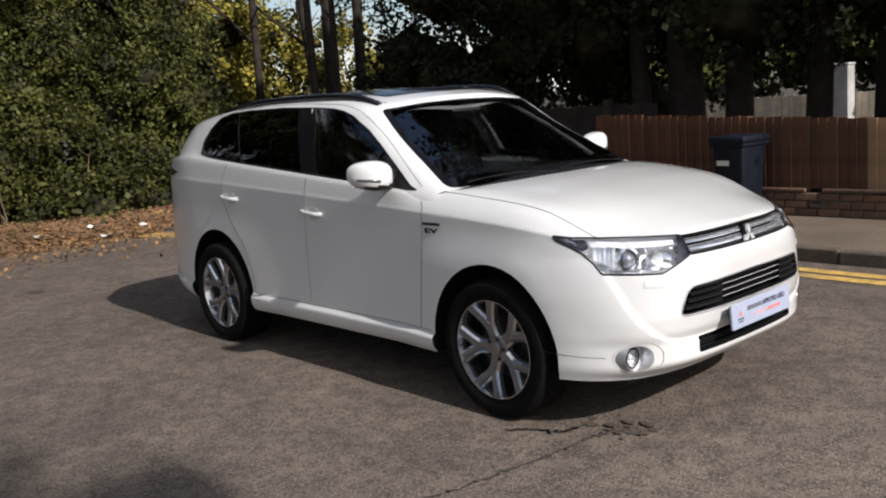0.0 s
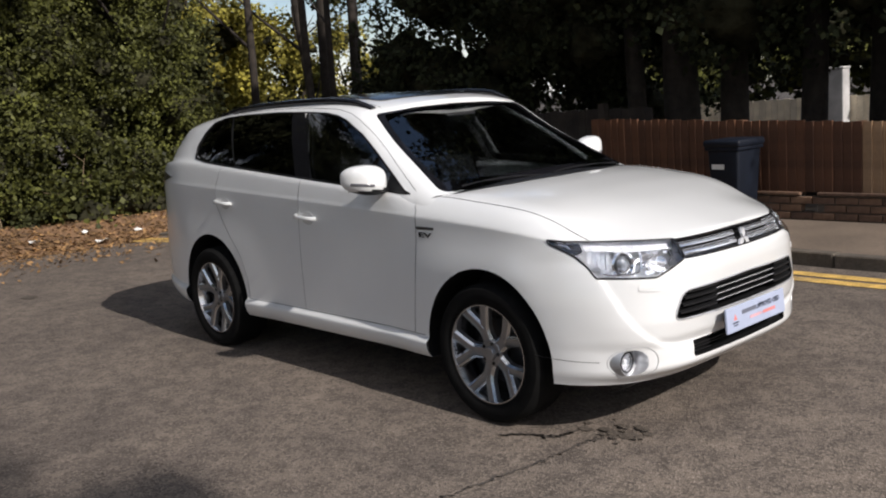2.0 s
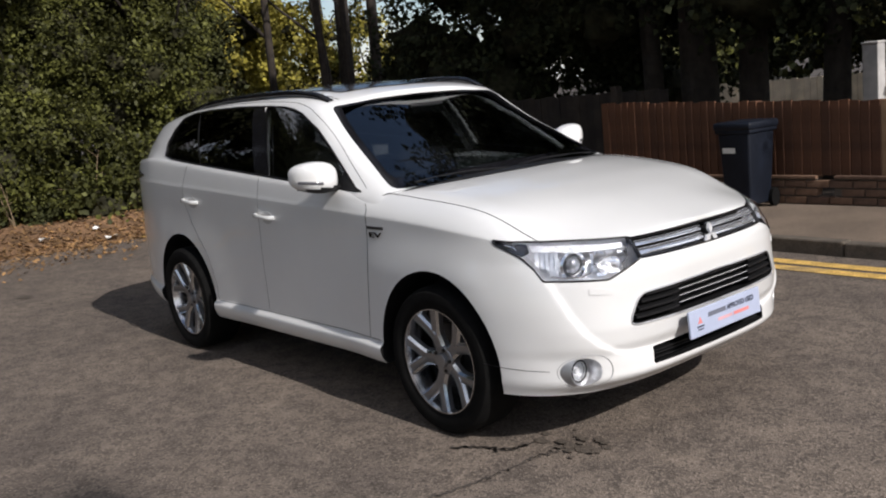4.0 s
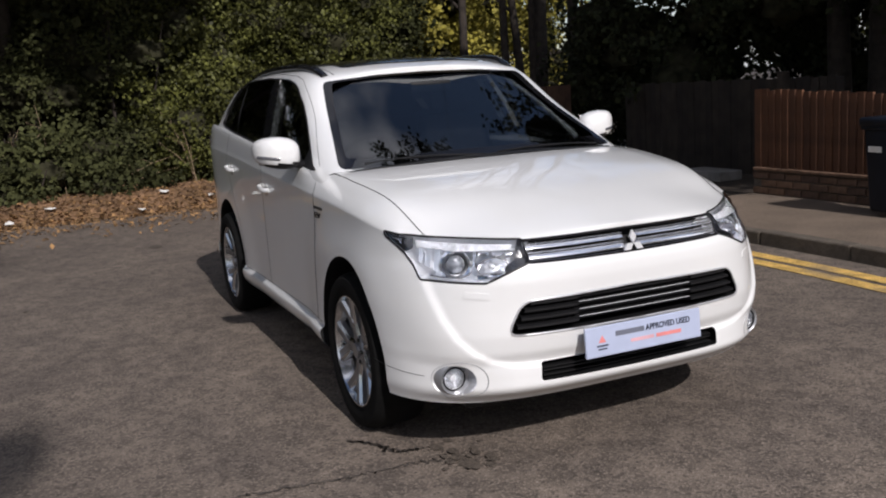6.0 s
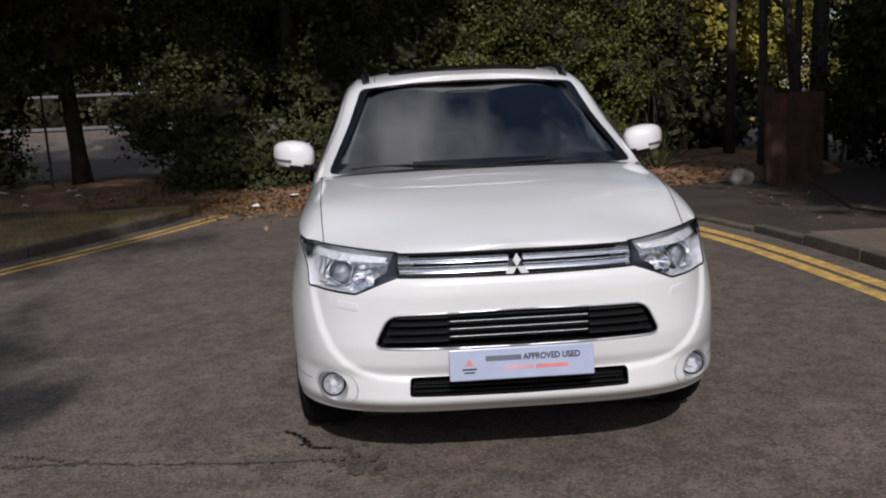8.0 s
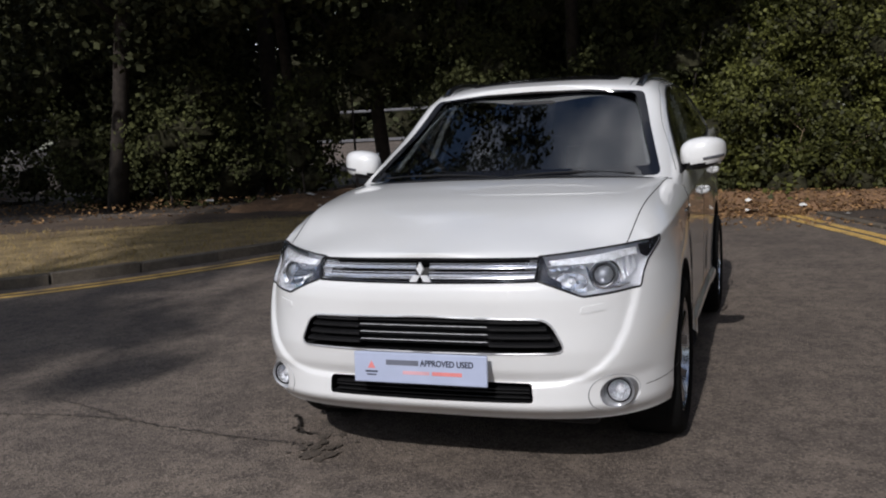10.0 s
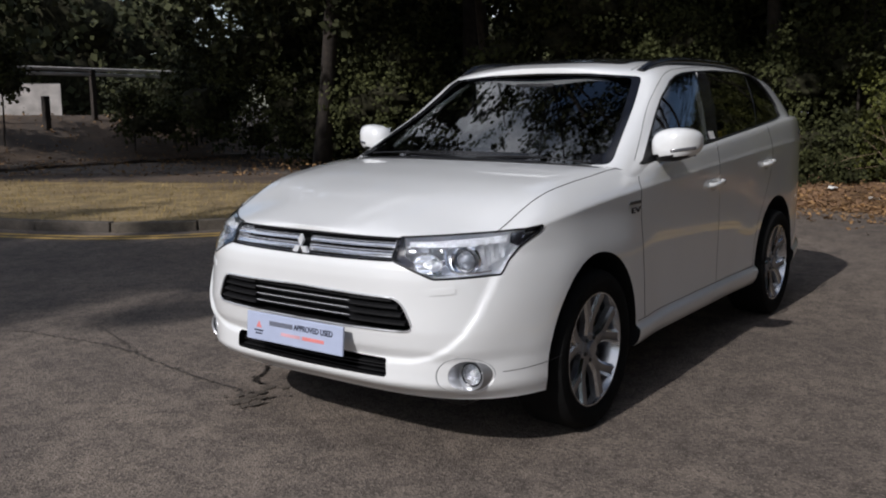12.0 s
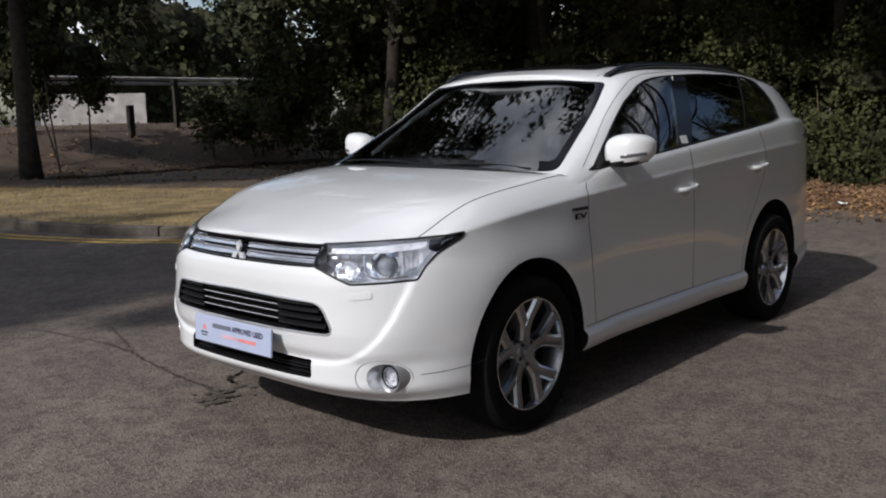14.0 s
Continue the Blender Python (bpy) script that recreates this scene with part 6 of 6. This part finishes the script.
shrub("roadside_shrub", "dark shrubs under the tall trees", [(8, ((-13.5, -11), (-22, -16), (0.5, 2.0)), (0.7, 1.1))], 10000, 0.13, LEAF_DARK, 133)
shrub("far_wood", "distant dark wood across the main road", [(50, ((-44, -2), (-44, -30), (1.5, 8.5)), (1.8, 3.0)), (24, ((-48, -36), (-30, 8), (1.5, 7)), (2.0, 3.2))], 40000, 0.34, LEAF_DARK, 141, stems=0, solid=1.15)
shrub("far_wood", "distant wood past the garden", [(26, ((-20, 14), (24, 32), (1.5, 10)), (2.0, 3.4))], 14000, 0.45, LEAF_DARK, 143, stems=0, solid=1.4)
shrub("far_wood", "dense dark wood edge beyond the main road", [(60, ((-42, -37), (-36, 3), (0.5, 5)), (1.8, 2.8))], 26000, 0.34, LEAF_DARK, 147, stems=0, solid=1.3)
# added across the through road, unseen behind the camera: trees for shade and reflections
tree("street_tree", "broad leafy tree across the road", (14.6, -8.2, 0), 10, 0.2, [(14, ((12.5, 16.0), (-9.0, -7.0), (6.8, 10.2)), (0.6, 1.0))], 5200, 0.2, LEAF, 151, core=False, limbs=0, lean_to=(-1.5, 2.4))
tree("street_tree", "broad leafy tree across the road", (15, 9, 0), 10, 0.25, [(12, ((12, 17), (6, 12), (4, 10)), (1.2, 2.0))], 9000, 0.18, LEAF, 153)
tree("street_tree", "broad leafy tree across the road", (16, -14, 0), 10, 0.25, [(12, ((13, 18), (-18, -11), (4, 10)), (1.2, 2.0))], 9000, 0.18, LEAF, 155)
shrub("hedge", "clipped green hedge across the road", [(40, ((12.5, 14.5), (-25, 25), (0.5, 1.6)), (0.8, 1.2))], 16000, 0.14, LEAF, 157, stems=0)

# very tall crowns added out of view to shade the wood and footway
tree("street_tree", "unseen very tall tree across the road, added for its shade", (12.2, -6.0, 0), 17, 0.32, [(16, ((10.2, 14.2), (-7.6, -4.4), (11.5, 18)), (1.0, 1.8))], 12000, 0.2, LEAF, 161, limbs=2)
tree("street_tree", "unseen very tall tree across the road, added for its shade", (12.6, -15.0, 0), 17, 0.32, [(16, ((10.6, 14.6), (-16.6, -13.4), (11.5, 18)), (1.0, 1.8))], 12000, 0.2, LEAF, 162, limbs=2)
tree("street_tree", "broad tree whose crown shades the road", (14.6, -4.6, 0), 9.6, 0.13, [(13, ((12.6, 14.8), (-6.8, -4.5), (8.7, 10.0)), (0.7, 1.0))], 8000, 0.16, LEAF, 163, limbs=3, core=False)
tree("street_tree", "slim leaning tree across the road", (15, -6.0, 0), 8.6, 0.12, [(2, ((12.45, 12.6), (-2.72, -2.6), (8.35, 8.5)), (0.15, 0.2)), (2, ((11.2, 11.45), (-3.3, -3.15), (8.3, 8.5)), (0.18, 0.24))], 1600, 0.085, LEAF, 167, lean_to=(-2.6, 2.2), limbs=2, core=False)

# spiky plant and stone at the wood's edge
yucca = tagged(new("spiky_plant"), "tall spiky sword-leaved plant at the wood's edge", "plant")
g = random.Random(3)
for k in range(60):
    bm = bmesh.new()
    cx, cy = (-9.0, 3.15) if k % 3 else (-8.9, 3.75)
    a, e, l = g.uniform(0, 6.28), g.uniform(0.35, 1.45), g.uniform(0.85, 1.45)
    d = Vector((math.cos(a) * math.cos(e), math.sin(a) * math.cos(e), math.sin(e)))
    s = Vector((-math.sin(a), math.cos(a), 0))
    rows = []
    for t in (0, 0.3, 0.6, 0.85, 1.0):
        p = Vector((cx, cy, 0.12)) + d * l * t + Vector((0, 0, -0.22 * l * t * t * math.cos(e)))
        wd = 0.028 * (1 - t) ** 0.6 + 0.001
        rows.append([bm.verts.new(p + s * wd), bm.verts.new(p - Vector((0, 0, 0.008))), bm.verts.new(p - s * wd)])
    for p, q in zip(rows, rows[1:]):
        for j in range(2):
            bm.faces.new((p[j], p[j + 1], q[j + 1], q[j]))
    part("blade", bm, LEAF_MID, yucca, smooth=80)
boulder = bmesh.new()
bmesh.ops.create_icosphere(boulder, subdivisions=3, radius=1)
for v in boulder.verts:
    k = 1 + 0.18 * noise.noise(v.co * 1.6)
    v.co = Vector((v.co.x * 0.15 * k, v.co.y * 0.18 * k, v.co.z * 0.14 * k))
part("rock", boulder, STONE, tagged(new("boulder"), "rounded pale boulder at the wood's edge", "stone", ), smooth=60, m=pose(-7.5, 4.55, 0.13))

shrub("roadside_shrub", "thin dark saplings in front of the barrier", [(5, ((-11.5, -9.4), (-18.2, -16.5), (0.8, 1.5)), (0.25, 0.45)), (7, ((-7.0, -4.6), (-18.4, -17.2), (1.5, 2.8)), (0.2, 0.45))], 7000, 0.10, LEAF_MID, 137, stems=6)

# barrier, wall and posts beyond the verge
RENDER_GREY = material("grimy_render", (0.55, 0.52, 0.50), rough=0.9, vary=0.25, scale=2.5, bump=0.3, bump_scale=40)
barrier = tagged(new("road_barrier"), "pale double-rail metal barrier beyond the trees", "barrier")
for z in (2.30, 2.17):
    part("rail", sweep([(-3, -19.3, z), (-8, -19.3, z), (-14, -19.6, z), (-22, -20, z)], 0.02, 0.045, 6), RENDER_GREY, barrier, "grimy white rail")
for x in (-3.2, -5.6, -9.9, -13.7, -17.5):
    part("post", boxed((0.12, 0.12, 2.3), (x, -19.42, 1.15)), DARKWOOD, barrier)
wall = tagged(new("rendered_wall"), "low white rendered wall beyond the barrier", "wall")
part("panel", boxed((2.7, 0.2, 0.82), (0, 0, 1.52), 0.01), RENDER_GREY, wall)
part("footing", boxed((2.8, 0.26, 1.15), (0, 0, 0.53), 0.01), STONE, wall)
wall.matrix_basis = pose(-8.2, -20.75, 0, 0, 0, -32)
for x, y in ((-8.2, -18.9),):
    stump = tagged(new("timber_post"), "short weathered timber post by the footway", "post", "timber posts by the footway")
    part("shaft", boxed((0.16, 0.16, 1.6), (x, y, 0.8), 0.02), DARKWOOD, stump)
sheet_noise("earth_bank", -14, -2.6, -20.45, -16.2, 50, 24, lambda x, y: 0.06 + 1.05 * smoothstep(-16.6, -20.2, y) + 0.05 * noise.noise(Vector((x * 1.3, y * 1.3, 4))), EARTH, label="sloping bare earth bank below the wall", kind="structure")
scatter("leaf_litter", 1000, lambda g: (g.uniform(-13, -3), g.uniform(-20.2, -16.4)), lambda x, y: 0.06 + 1.05 * smoothstep(-16.6, -20.2, y) + 0.02, 0.08, LITTER, 19, label="dry leaves on the earth bank")
FAR_RAIL = material("dull_rail", (0.13, 0.13, 0.14), rough=0.7, vary=0.2, scale=3)
far = sheet_noise("main_road", -34, -24, -24, 0, 2, 2, lambda x, y: -0.5 + 1.45 * (-24 - x) / 10, ASPHALT, label="pale main road seen through the trees", kind="structure")
part("rail", sweep([(-34.2, -24, 2.3), (-34.2, 0, 2.3)], 0.03, 0.06, 6), FAR_RAIL, tagged(new("road_barrier"), "pale metal crash barrier along the main road", "barrier"))
part("kerb_line", boxed((0.3, 24, 0.12), (-33.5, -12, 0.98)), FAR_RAIL, tagged(new("kerb_edge"), "white edge of the main road", "kerb"))

crack([(1.49, -0.98), (1.60, -0.88), (1.72, -0.83), (1.76, -0.70)], 0.0065, 1)
crack([(1.87, -2.9), (1.77, -2.27), (1.75, -1.83), (1.82, -1.40), (1.86, -1.1), (1.88, -0.84), (1.93, -0.55)], 0.0055, 2)
crack([(1.78, -1.62), (1.62, -2.1), (1.45, -2.6)], 0.004, 3)
g = random.Random(29)
drips = [(1.98 + g.gauss(0, 0.07), -0.62 + g.gauss(0, 0.09), g.uniform(0.006, 0.026)) for _ in range(16)]
for k, (x, y, r) in enumerate([(2.0, -0.63, 0.04), (2.05, -0.56, 0.02), (1.78, -0.67, 0.026), (1.74, -0.60, 0.016), (-4.6, -1.0, 0.07), (-2.2, -2.2, 0.025)] + drips):
    v = [(x + r * (1 + 0.35 * noise.noise(Vector((math.cos(a) * 1.5, math.sin(a) * 1.5, k)))) * math.cos(a) * 1.5, y + r * (1 + 0.35 * noise.noise(Vector((math.cos(a) * 1.5, math.sin(a) * 1.5, k + 9)))) * math.sin(a), 0.0042 + 0.0004 * k) for a in np.linspace(0, 6.283, 25)[:-1]]
    put("oil_stain", mesh_of("oil_stain", v, [tuple(range(24))], OIL), label="small dark oil stain on the asphalt", kind="structure")
bits = tagged(new("litter"), "scraps of pale paper among the leaves", "litter", kind="stuff")
bm = bmesh.new()
g = random.Random(17)
for x, y, s in ((-7.55, 0.95, 0.16), (-7.9, 0.2, 0.12), (-7.6, -0.8, 0.1), (-8.1, -1.9, 0.14), (-7.7, -2.4, 0.1), (-7.9, 1.6, 0.1), (-8.0, 0.9, 0.09), (-8.3, -0.4, 0.12), (-7.4, 2.1, 0.09), (-9.6, -7.4, 0.14), (-9.2, -8.6, 0.12), (-8.7, -5.2, 0.13), (-9.0, -6.1, 0.10), (-8.4, -4.6, 0.09), (-9.4, -6.6, 0.16), (-8.8, -7.0, 0.10), (-8.2, -5.8, 0.08), (-9.9, -5.7, 0.15)):
    z = bank_height(x, y) + 0.02
    r = [[bm.verts.new((x + s * (i - 1) * 0.5 + g.uniform(-0.02, 0.02), y + s * (j - 1) * 0.5, z + g.uniform(0, 0.05))) for j in range(3)] for i in range(3)]
    for i in range(2):
        for j in range(2):
            bm.faces.new((r[i][j], r[i + 1][j], r[i + 1][j + 1], r[i][j + 1]))
part("paper", bm, LITTER_WHITE, bits)
